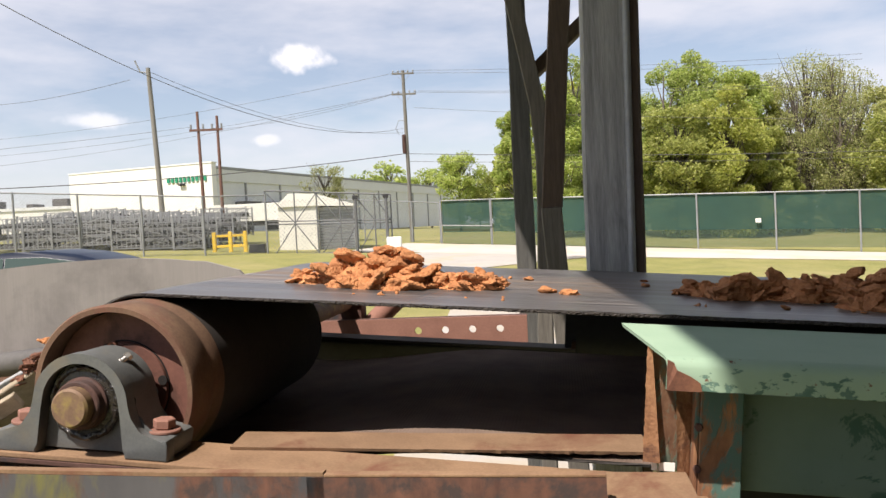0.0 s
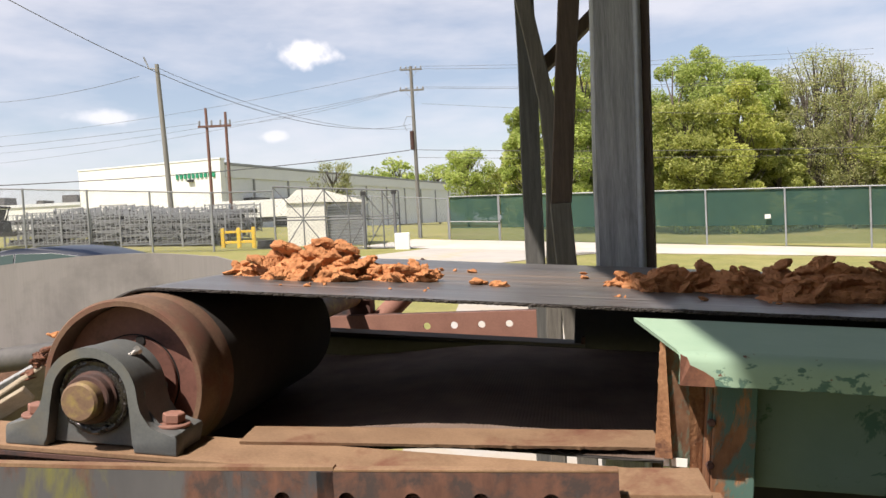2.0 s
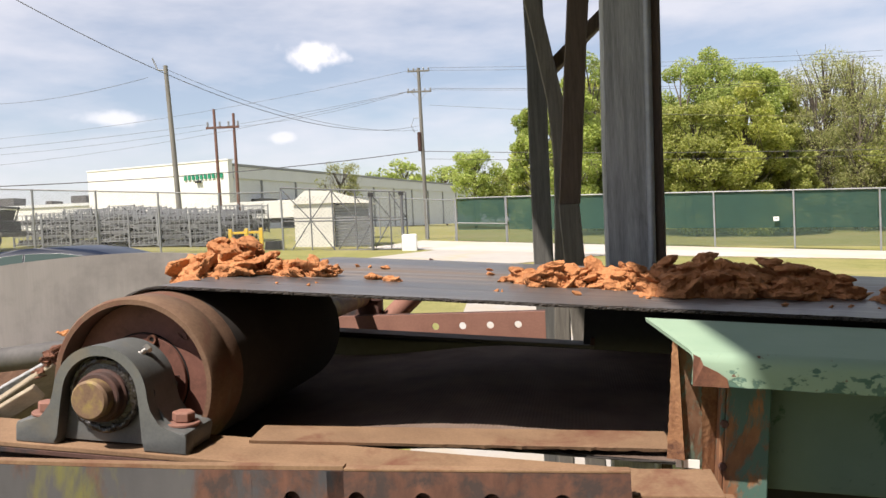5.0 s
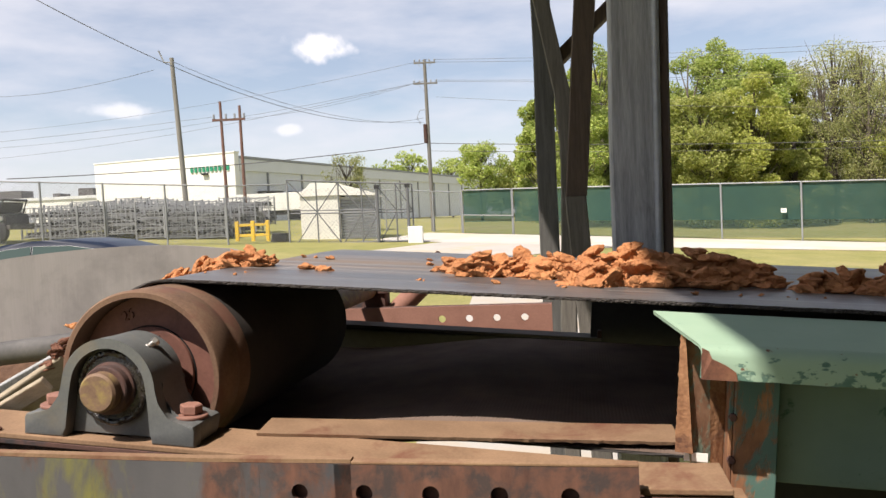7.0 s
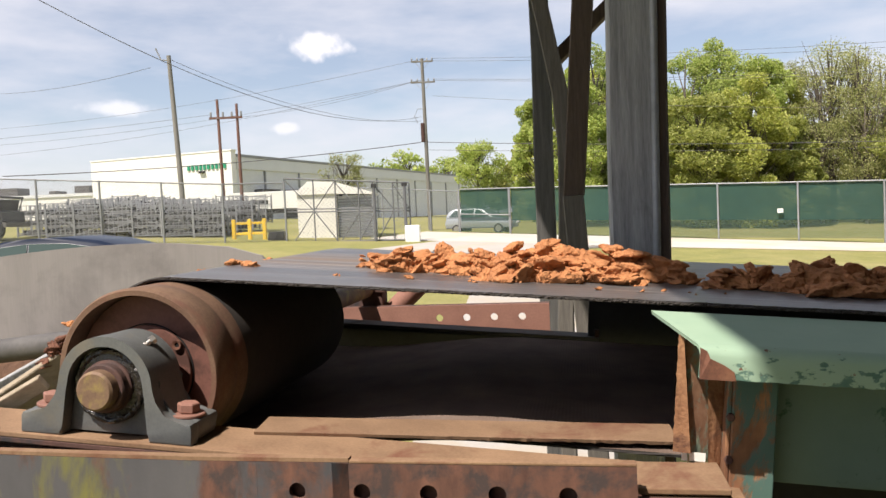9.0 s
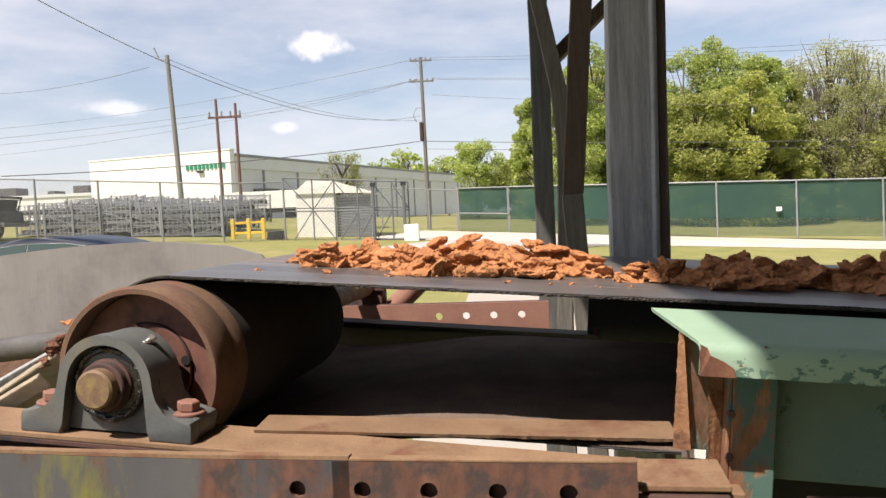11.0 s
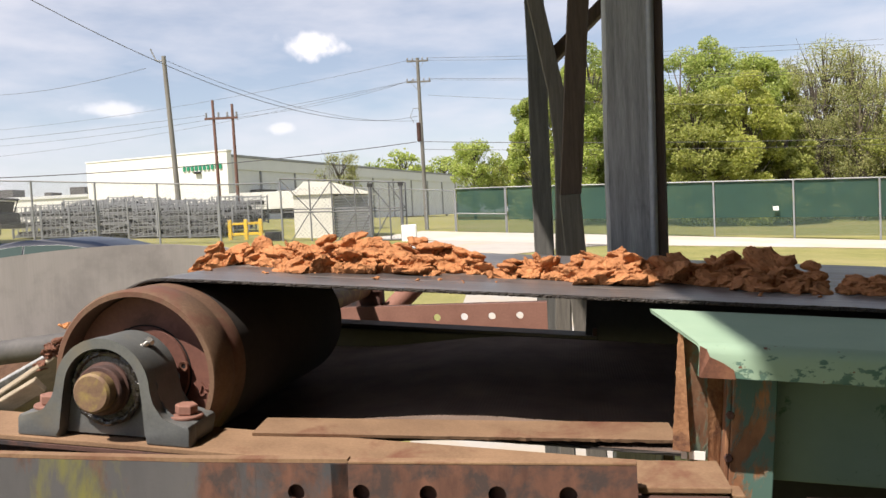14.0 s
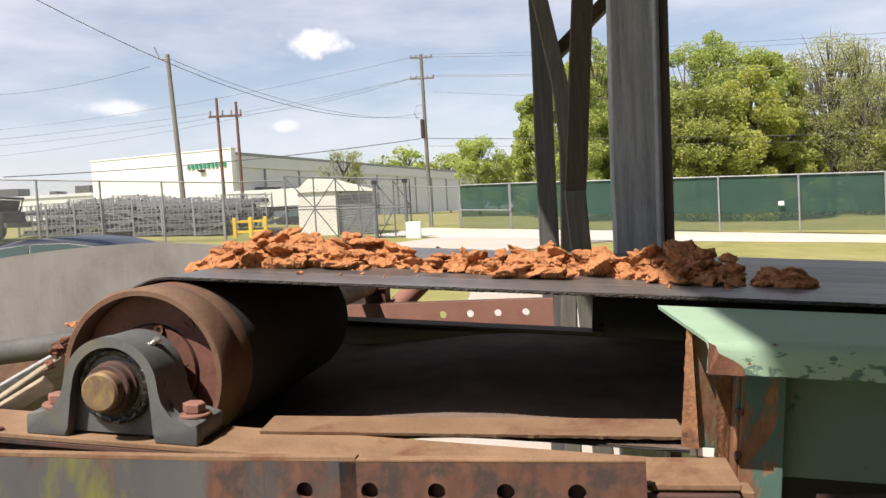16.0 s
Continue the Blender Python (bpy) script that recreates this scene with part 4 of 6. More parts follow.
def build_left():
    s = thing("rubber_skirt", LEVEL, "grey rubber skirt board with dark streaks and a bowed top", "rubber sheet")
    bm = bmesh.new()
    xs = steps(-2.6, -0.845, 48)
    f0, f1 = [], []
    for x in xs:
        top = -0.036 - 0.16 * (x + 1.03) ** 2 * (1.0 if x < -1.03 else 2.2)
        v = 1.62 + 0.05 * math.sin((x + 1.3) * 2.2)
        f0.append([bm.verts.new((x, v, top - (top + 0.27) * k / 10)) for k in range(11)])
        f1.append([bm.verts.new((x, v + 0.012, top - (top + 0.27) * k / 10)) for k in range(11)])
    for f in (f0, f1):
        for a, b in zip(f, f[1:]):
            for k in range(10):
                bm.faces.new((a[k], b[k], b[k + 1], a[k + 1]))
    for i in range(len(xs) - 1):
        bm.faces.new((f0[i][0], f0[i + 1][0], f1[i + 1][0], f1[i][0]))
    for k in range(10):
        bm.faces.new((f0[-1][k], f0[-1][k + 1], f1[-1][k + 1], f1[-1][k]))
    part("sheet", bm, GREY_SHEET, s, smooth=True)
    bm = prism([(-0.852, -0.27), (-0.852, -0.048), (-0.80, -0.052), (-0.72, -0.075), (-0.68, -0.12), (-0.68, -0.27)], 1.66, 1.672)
    part("end_flap", bm, GREY_SHEET, s, "narrow overlapping end flap")
    part("seam_strip", block(-0.853, -0.848, 1.60, 1.612, -0.268, -0.115), DARK_PIPE, s, "dark seam strip")
    h = thing("rubber_hose", LEVEL, "dusty black rubber hose lying beside the pulley", "hose")
    part("hose", tube([(-2.2, 1.42, -0.32), (-1.6, 1.38, -0.28), (-1.15, 1.35, -0.234), (-0.98, 1.33, -0.216), (-0.75, 1.28, -0.22)], 0.024, 20), DARK_PIPE, h, smooth=True)
    w = thing("wood_plank", LEVEL, "pale split wooden plank leaning beside the pulley", "plank", "planks")
    part("plank", beam_between((-1.10, 1.06, -0.385), (-0.79, 1.12, -0.195), 0.016, 0.055, 0.003, 0.5), WOOD_PALE, w)
    w2 = thing("wood_plank", LEVEL, "short pale wooden batten leaning beside the pulley", "plank", "planks")
    part("plank", beam_between((-1.02, 0.98, -0.345), (-0.797, 1.02, -0.224), 0.014, 0.025, 0.002, 0.4), WOOD_PALE, w2)
    w3 = thing("wood_plank", LEVEL, "dark old wooden strip leaning beside the pulley", "plank", "planks")
    part("plank", beam_between((-1.15, 1.12, -0.345), (-0.83, 1.16, -0.185), 0.012, 0.02, 0.002, 0.4), WOOD_OLD, w3)
    d = thing("spoil_heap", LEVEL, "heap of dry brown earth under the belt's end", "soil heap")
    bm = bmesh.new()
    g = {}
    for i in range(41):
        for j in range(31):
            x, y = -2.6 + 2.1 * i / 40, 1.0 + 1.6 * j / 30
            q = math.exp(-((x + 1.28) / 0.75) ** 2 - ((y - 1.5) / 0.62) ** 2)
            z = -1.9 + 1.64 * q + 0.05 * noise.fractal(Vector((x * 6, y * 6, 0)), 0.8, 2.0, 5)
            g[i, j] = bm.verts.new((x, y, z))
    for i in range(40):
        for j in range(30):
            bm.faces.new((g[i, j], g[i + 1, j], g[i + 1, j + 1], g[i, j + 1]))
    part("heap", bm, EARTH, d, smooth=True)


build_left()

# ---- timber shed frame and an unseen roof for its shade ----


def build_shed_frame():
    def timber(points, depth_at, wide, deep, seed):
        """A squared, slightly waney timber along points (x, z) at one depth."""
        bm = bmesh.new()
        rows = []
        pts = []
        for (xa, za), (xb, zb) in zip(points, points[1:]):
            k = max(2, int(abs(zb - za) / 0.06))
            pts += [(xa + (xb - xa) * i / k, za + (zb - za) * i / k) for i in range(k)]
        pts.append(points[-1])
        for x, z in pts:
            c = 0.010
            w = wide / 2 * (1 + 0.04 * noise.noise(Vector((z * 3, seed, 0))))
            d = deep / 2
            o = 0.004 * noise.noise(Vector((z * 2.2, seed, 7)))
            rows.append([bm.verts.new((x + o + px, depth_at + py, z)) for px, py in ((-w, -d + c), (-w + c * 0.6, -d), (w - c * 0.6, -d), (w, -d + c), (w, d), (-w, d))])
        for a, b in zip(rows, rows[1:]):
            for k in range(6):
                bm.faces.new((a[k], b[k], b[(k + 1) % 6], a[(k + 1) % 6]))
        bm.faces.new(rows[0])
        bm.faces.new(rows[-1][::-1])
        return bm
    p = thing("timber_post", LEVEL, "weathered grey squared timber post of the shed", "timber post", "shed posts")
    part("post", timber([(0.122, -1.75), (0.1395, -0.13), (0.149, 0.51), (0.174, 2.2)], 2.09, 0.116, 0.12, 3), WOOD_OLD, p, "grey weathered timber with drying cracks")
    # added bar and strip stand for the post's edge highlight and dark side
    part("conduit", tube([(0.176, 2.028, -1.75), (0.197, 2.028, -0.13), (0.2065, 2.028, 0.51), (0.231, 2.028, 2.2)], 0.0095, 16), GALV, p, "blue-grey bar for the post's edge highlight", True)
    part("backing_board", timber([(0.196, -1.75), (0.2165, -0.13), (0.2235, 0.51), (0.248, 2.2)], 2.10, 0.034, 0.13, 5), WOOD_BROWN, p, "dark strip for the post's shaded side")
    q = thing("timber_post", LEVEL, "dark weathered timber post behind the belt", "timber post", "shed posts")
    part("post", timber([(-0.142, -1.8), (-0.152, -0.17), (-0.148, 0.95), (-0.146, 2.2)], 3.69, 0.090, 0.08, 11), WOOD_DARK, q)
    b1 = thing("timber_brace", LEVEL, "weathered grey timber brace bowed between the posts", "timber brace", "shed braces")
    part("brace", timber([(-0.085, -1.8), (-0.0726, -0.51), (-0.0486, 0.053), (-0.047, 0.29), (-0.061, 0.527), (-0.105, 0.764), (-0.1353, 0.917), (-0.24, 1.5)], 3.57, 0.074, 0.06, 17), WOOD_FOOT, b1)
    c = thing("timber_post", LEVEL, "dark brown timber post with a grey foot", "timber post", "shed posts")
    part("upper_post", timber([(-0.0165, 0.056), (0.0495, 0.867), (0.158, 2.2)], 3.44, 0.094, 0.09, 23), WOOD_BROWN, c, "dark brown upper length")
    part("lower_post", timber([(0.09, -1.8), (0.017, -0.49), (-0.006, -0.17), (-0.0195, 0.054)], 3.42, 0.092, 0.08, 29), WOOD_FOOT, c, "grey weathered foot")
    d = thing("timber_brace", LEVEL, "dark slanting timber brace behind the posts", "timber brace", "shed braces")
    part("brace", beam_between((-0.10, 3.75, 0.695), (0.62, 3.75, 1.345), 0.10, 0.06, 0.01), WOOD_BROWN, d)
    # unseen roof, added for its shadow; the slanted edge sets the shadow line
    r = thing("shed_roof", LEVEL, "unseen added sheet roof that shades the conveyor", "roof", kind="structure")
    bm = block(0, 1, -3.5, 4.2, 2.2, 2.23)
    for v in bm.verts:
        v.co.x = 5.0 if v.co.x > 0.5 else -0.648 - 0.109 * v.co.y
    part("roof_sheet", bm, ROOF_METAL, r)

    # two unseen walls, added to keep sky light out of the shaded side
    w = thing("wall_south", LEVEL, "unseen added dark wall behind the viewer, cutting sky light", "wall", kind="structure")
    part("wall_sheet", block(-0.2, 5.0, -1.75, -1.7, -2.3, 2.19), WALL_DARK, w)
    w = thing("wall_east", LEVEL, "unseen added dark end wall, cutting sky light", "wall", kind="structure")
    part("wall_sheet", block(3.6, 3.65, -1.69, 2.3, -2.3, 2.19), WALL_DARK, w)


build_shed_frame()

# ---- fences, gate ----


def strips(lines, width, thick):
    """Thin flat-sided wires between pairs of points, in one mesh."""
    verts, faces = [], []
    for a, b in lines:
        d = (b - a).normalized()
        s = d.cross(Vector((0, 1, 0))).normalized() * width / 2
        o = Vector((0, thick, 0))
        k = len(verts)
        verts += [a - s, a + s, b + s, b - s, a - s + o, a + s + o, b + s + o, b - s + o]
        faces += [(k, k + 1, k + 2, k + 3), (k + 4, k + 7, k + 6, k + 5), (k, k + 3, k + 7, k + 4), (k + 1, k + 5, k + 6, k + 2)]
    bm = bmesh.new()
    vs = [bm.verts.new(v) for v in verts]
    for f in faces:
        bm.faces.new([vs[i] for i in f])
    return bm


def chain_lines(length, height, pitch):
    out = []
    k = int((length + height) / pitch)
    for i in range(k):
        x0 = i * pitch - height
        for flip in (0, 1):
            a, b = Vector((x0, 0, 0)), Vector((x0 + height, 0, height))
            if b.x < 0 or a.x > length:
                continue
            if a.x < 0:
                a = Vector((0, 0, -x0))
            if b.x > length:
                b = Vector((length, 0, length - x0))
            if flip:
                a, b = Vector((length - a.x, 0, a.z)), Vector((length - b.x, 0, b.z))
            out.append((a, b))
    return out


def fence_run(name, a, b, height, n_bays, label, group, screened=False, mesh=True, pitch=0.11):
    a, b = Vector(a), Vector(b)
    flat = Vector((b.x - a.x, b.y - a.y, 0))
    turn = math.atan2(flat.y, flat.x)
    f = thing(name, Matrix.Translation(a) @ Matrix.Rotation(turn, 4, "Z"), label, "fence", group)
    L, rise = flat.length, b.z - a.z
    for i in range(n_bays + 1):
        x = L * i / n_bays
        part("post", tube([(x, 0, rise * i / n_bays - 0.3), (x, 0, rise * i / n_bays + height + 0.03)], 0.036, 10), GALV, f, smooth=True)
    part("top_rail", tube([(0, 0, height), (L, 0, rise + height)], 0.026, 8), GALV, f, smooth=True)
    shear = Matrix.Identity(4)
    shear[2][0] = rise / L
    if mesh:
        bm = strips(chain_lines(L, height, pitch), 0.006, 0.005)
        bm.transform(shear)
        tagged(part("chain_link", bm, GALV, f), kind="stuff")
    if screened:
        for i in range(n_bays):
            x0, x1 = L * i / n_bays + 0.04, L * (i + 1) / n_bays - 0.04
            for nm, z0, z1, mt in (("screen_panel", height * 0.34, height - 0.03, SCREEN_TOP), ("screen_skirt", 0.04, height * 0.34 - 0.004, SCREEN_LOW)):
                bm = bmesh.new()
                for k in range(8):
                    q0, q1 = x0 + (x1 - x0) * k / 8, x0 + (x1 - x0) * (k + 1) / 8
                    w0, w1 = [0.05 + 0.02 * noise.noise(Vector((q * 1.7, i, 0))) for q in (q0, q1)]
                    bm.faces.new([bm.verts.new(p) for p in ((q0, w0, z0), (q1, w1, z0), (q1, w1, z1), (q0, w0, z1))])
                bmesh.ops.remove_doubles(bm, verts=bm.verts, dist=1e-4)
                bm.transform(shear)
                part(nm, bm, mt, f, "dark green windscreen mesh" if nm == "screen_panel" else "thinner see-through lower mesh")
    return f


fence_run("screened_gate", (0.74, 34.7, 0.62), (2.90, 33.76, 0.56), 2.17, 1, "gate leaf hung with dark green windscreen mesh", "yard fences", True, False)
fence_run("screened_fence", (2.94, 33.74, 0.56), (21.37, 25.76, -0.16), 2.17, 7, "tall fence hung with dark green windscreen mesh", "yard fences", True, False)
fence_run("chain_link_fence", (-18.6, 26.7, 1.55), (-8.0, 28.0, 0.86), 2.3, 5, "galvanised chain-link fence before stacked racks", "yard fences")
fence_run("chain_link_fence", (-8.0, 28.0, 0.86), (-5.95, 29.0, 0.86), 2.3, 1, "short galvanised chain-link panel beside the gate", "yard fences")
fence_run("chain_link_fence", (-5.9, 46.0, 1.5), (0.7, 35.2, 0.62), 2.1, 5, "plain chain-link fence running away behind the gate", "yard fences", pitch=0.22)


def build_gate():
    g = thing("sliding_gate", pose(-5.97, 29.05, 0.8), "galvanised cantilever sliding gate with diagonal braces", "gate")
    L, drop = 4.72, -0.14

    def bar(name, a, b, r=0.026):
        part(name, tube([a, b], r * 1.15, 8), GATE_STEEL, g, smooth=True)
    bar("top_rail", (0, 0, 2.52), (L, 0, 2.15))
    bar("middle_rail", (0, 0, 1.25), (L, 0, 1.1), 0.022)
    bar("second_rail", (0, 0, 1.36), (L, 0, 1.2), 0.018)
    bar("bottom_rail", (0, 0, 0.1), (L, 0, 0.0))
    for x, z in ((0, 2.52), (1.1, 2.42), (1.93, 2.37), (2.8, 2.29), (3.35, 2.25), (4.1, 2.2), (L, 2.15)):
        bar("stile", (x, 0, 0.0), (x, 0, z), 0.024)
    for a, b in (((0, 0, 2.5), (1.1, 0, 1.25)), ((1.93, 0, 2.36), (1.1, 0, 1.25)), ((1.1, 0, 1.25), (1.93, 0, 0.1)), ((0.3, 0, 0.1), (1.1, 0, 1.25)), ((1.93, 0, 2.3), (2.8, 0, 1.2)), ((2.7, 0, 2.28), (3.35, 0, 1.2)), ((3.35, 0, 2.2), (4.1, 0, 1.2)), ((4.1, 0, 2.15), (L, 0, 1.15)), ((2.1, 0, 0.1), (2.8, 0, 1.1)), ((2.8, 0, 0.1), (3.4, 0, 1.1)), ((3.5, 0, 0.1), (4.1, 0, 1.1))):
        bar("brace", a, b, 0.018)
    bm = strips(chain_lines(L, 2.15, 0.16), 0.007, 0.005)
    tagged(part("chain_link", bm, GALV, g), kind="stuff")
    for x, r in ((3.4, 0.06), (4.55, 0.06)):
        p = thing("gate_post", pose(-5.97 + x, 28.9, 0.62), "thick galvanised gate post with rollers", "gate post", "gate posts")
        part("post", tube([(0, 0, 0), (0, 0, 2.35)], r, 14), GATE_STEEL, p, smooth=True)
        part("roller", block(-0.1, 0.1, -0.06, 0.06, 2.2, 2.36, 0.02), BLACK, p)
    leaf = thing("gate_leaf_frame", pose(0.74, 34.62, 0.62), "horizontal pipe across the screened gate leaf", "gate rail")
    part("rail", tube([(0, 0, 1.06), (2.2, -0.95, 0.93)], 0.025, 8), GALV, leaf, smooth=True)


build_gate()


def build_yard():
    # cream metal shed with a louvred end
    s = thing("metal_shed", pose(-5.85, 30.9, 0.66) @ Matrix.Scale(0.86, 4), "cream metal shed with a louvred end wall", "shed")
    part("front_wall", block(0, 1.85, 0, 2.4, 0, 2.45, 0.02), CREAM, s)
    part("roof", prism([(-0.08, 2.47), (0.55, 3.02), (1.75, 2.96), (3.62, 2.38), (3.62, 2.3), (1.8, 2.40), (0, 2.40)], -0.1, 2.5, 0.01), CREAM, s, "pale pitched metal roof")
    part("end_wall", block(1.86, 3.5, 0.3, 2.4, 0, 2.3, 0.02), GREY_WALL, s, "grey louvred end")
    for k in range(16):
        part("slat", block(1.9, 3.46, 0.2, 0.30, 0.08 + 0.135 * k, 0.14 + 0.135 * k), GALV, s, m=None)
    b = thing("safety_barrier", pose(-8.2, 30.0, 0.8), "yellow-painted steel safety barrier", "barrier")
    for x in (0.0, 0.62, 1.2):
        part("post", block(x - 0.07, x + 0.07, -0.07, 0.07, 0, 1.06, 0.02), YELLOW, b)
    for z in (0.45, 0.85):
        part("rail", block(0.07, 1.13, -0.03, 0.03, z, z + 0.1, 0.01), YELLOW, b)
    t = thing("waste_bin", pose(-6.45, 29.6, 0.78), "dark olive waste bin beside the gate", "bin")
    part("bin", prism([(-0.34, 0), (0.28, 0), (0.33, 0.55), (-0.26, 0.55)], -0.25, 0.25, 0.02), BLACK, t)
    a = thing("gate_operator", pose(-1.18, 28.9, 0.6), "white gate operator cabinet on a concrete pad", "cabinet")
    part("cabinet", block(-0.28, 0.28, -0.25, 0.25, 0.08, 0.75, 0.04), WHITE_WALL, a)
    part("base_pad", block(-0.4, 0.4, -0.35, 0.35, -0.1, 0.08, 0.02), GRAVEL, a)
    # stacked wire stillages
    k = thing("stacking_rack", pose(-17.2, 31.0, ground_z(-17.2, 31)), "galvanised wire stacking crate, one of many in rows", "rack", "racks in the yard")
    for x in (0, 1.16):
        for y in (0, 1.0):
            part("upright", block(x - 0.03, x + 0.03, y - 0.03, y + 0.03, 0, 1.32), GALV, k)
    for y in (0, 1.0):
        lines = [(Vector((0.03, y, z)), Vector((1.13, y, z))) for z in (0.06, 0.16, 0.40, 0.46, 0.58, 0.80, 0.88, 1.02, 1.26)]
        lines += [(Vector((x, y, 0.05)), Vector((x + 0.001, y, 1.28))) for x in steps(0.2, 0.96, 4)]
        lines += [(Vector((0.03, y, 0.08)), Vector((1.13, y, 0.44))), (Vector((1.13, y, 0.47)), Vector((0.03, y, 0.85))), (Vector((0.03, y, 0.88)), Vector((1.13, y, 1.26)))]
        tagged(part("wire_panel", strips(lines, 0.028, 0.02), GALV, k, "welded wire side"), kind="stuff")
    for z in (0.08, 0.46, 0.87):
        part("deck", block(0.04, 1.12, 0.03, 0.97, z, z + 0.03), STEEL_DIM, k, "grey slatted deck")
        part("load", block(0.10, 1.05, 0.12, 0.9, z + 0.031, z + 0.2, 0.02), RUST_GREYISH, k, "dull grey load on the deck")
    for j in range(4):
        for i in range(7):
            if i or j:
                rz = random.Random(i * 7 + j)
                x, y = -17.2 + 1.18 * i + 0.3 * j + rz.uniform(-0.1, 0.1), 31.0 + 1.4 * j
                copy_thing(k, pose(x, y, ground_z(x, y) + rz.choice((0.0, 0.0, 0.10, 0.16)) + 0.06 * j, 0, 0, rz.uniform(-6, 6)))
    v = thing("parked_truck", pose(-17.05, 29.3, ground_z(-17, 29)), "dark open-topped truck cab seen through the fence", "truck")
    part("hood", prism([(-1.4, 0.55), (0.62, 0.55), (0.70, 0.75), (0.66, 1.08), (0.4, 1.16), (-1.4, 1.12)], -0.8, 0.8, 0.05), BLACK, v)
    part("windshield_frame", tube([(0.45, -0.8, 1.14), (0.62, -0.8, 1.62), (0.62, 0.8, 1.62), (0.45, 0.8, 1.14)], 0.05, 8), BLACK, v)
    part("roll_bar", tube([(-0.75, -0.8, 1.1), (-0.75, -0.78, 1.66), (-0.75, 0.78, 1.66), (-0.75, 0.8, 1.1)], 0.05, 8), BLACK, v)
    part("top_bar", tube([(0.62, -0.79, 1.62), (-0.75, -0.79, 1.66)], 0.045, 8), BLACK, v)
    part("cabin", prism([(-1.2, 1.1), (0.42, 1.1), (0.55, 1.55), (-1.2, 1.6)], -0.76, 0.76, 0.05), BLACK, v)
    part("bumper", block(0.70, 0.85, -0.85, 0.85, 0.5, 0.68, 0.03), DARK_PIPE, v)
    part("mirror", block(0.55, 0.64, -1.05, -0.88, 1.15, 1.36, 0.03), BLACK, v)
    part("lamp", disc(0.09, -0.86, -0.80, 0.01, 16), STEEL, v, m=pose(0.5, 0, 0.92))
    for x in (-0.9, 0.35):
        part("wheel", disc(0.40, -0.92, -0.68, 0.05, 24), TYRE, v, smooth=True, m=pose(x, 0, 0.42))
    pl = thing("fence_sign", pose(12.9, 29.43, 1.18, 0, 0, -23.4), "small white notice hung on the screened fence", "sign")
    part("board", block(-0.10, 0.10, -0.10, -0.085, 0, 0.16, 0.004), WHITE_WALL, pl)
    part("text_bar", block(-0.06, 0.06, -0.106, -0.1005, 0.08, 0.10), WALL_DARK, pl)


RUST_GREYISH = grained("dull_grey_load", (0.035, 0.036, 0.034), (0.12, 0.118, 0.11), 4, 40, 0.8, 0.2, 0.3, 0.004)
STEEL_DIM = grained("dull_zinc_deck", (0.16, 0.165, 0.17), (0.28, 0.285, 0.29), 3, 30, 0.6, 0.4, 0.1, 0.002)
build_yard()

# ---- cars ----


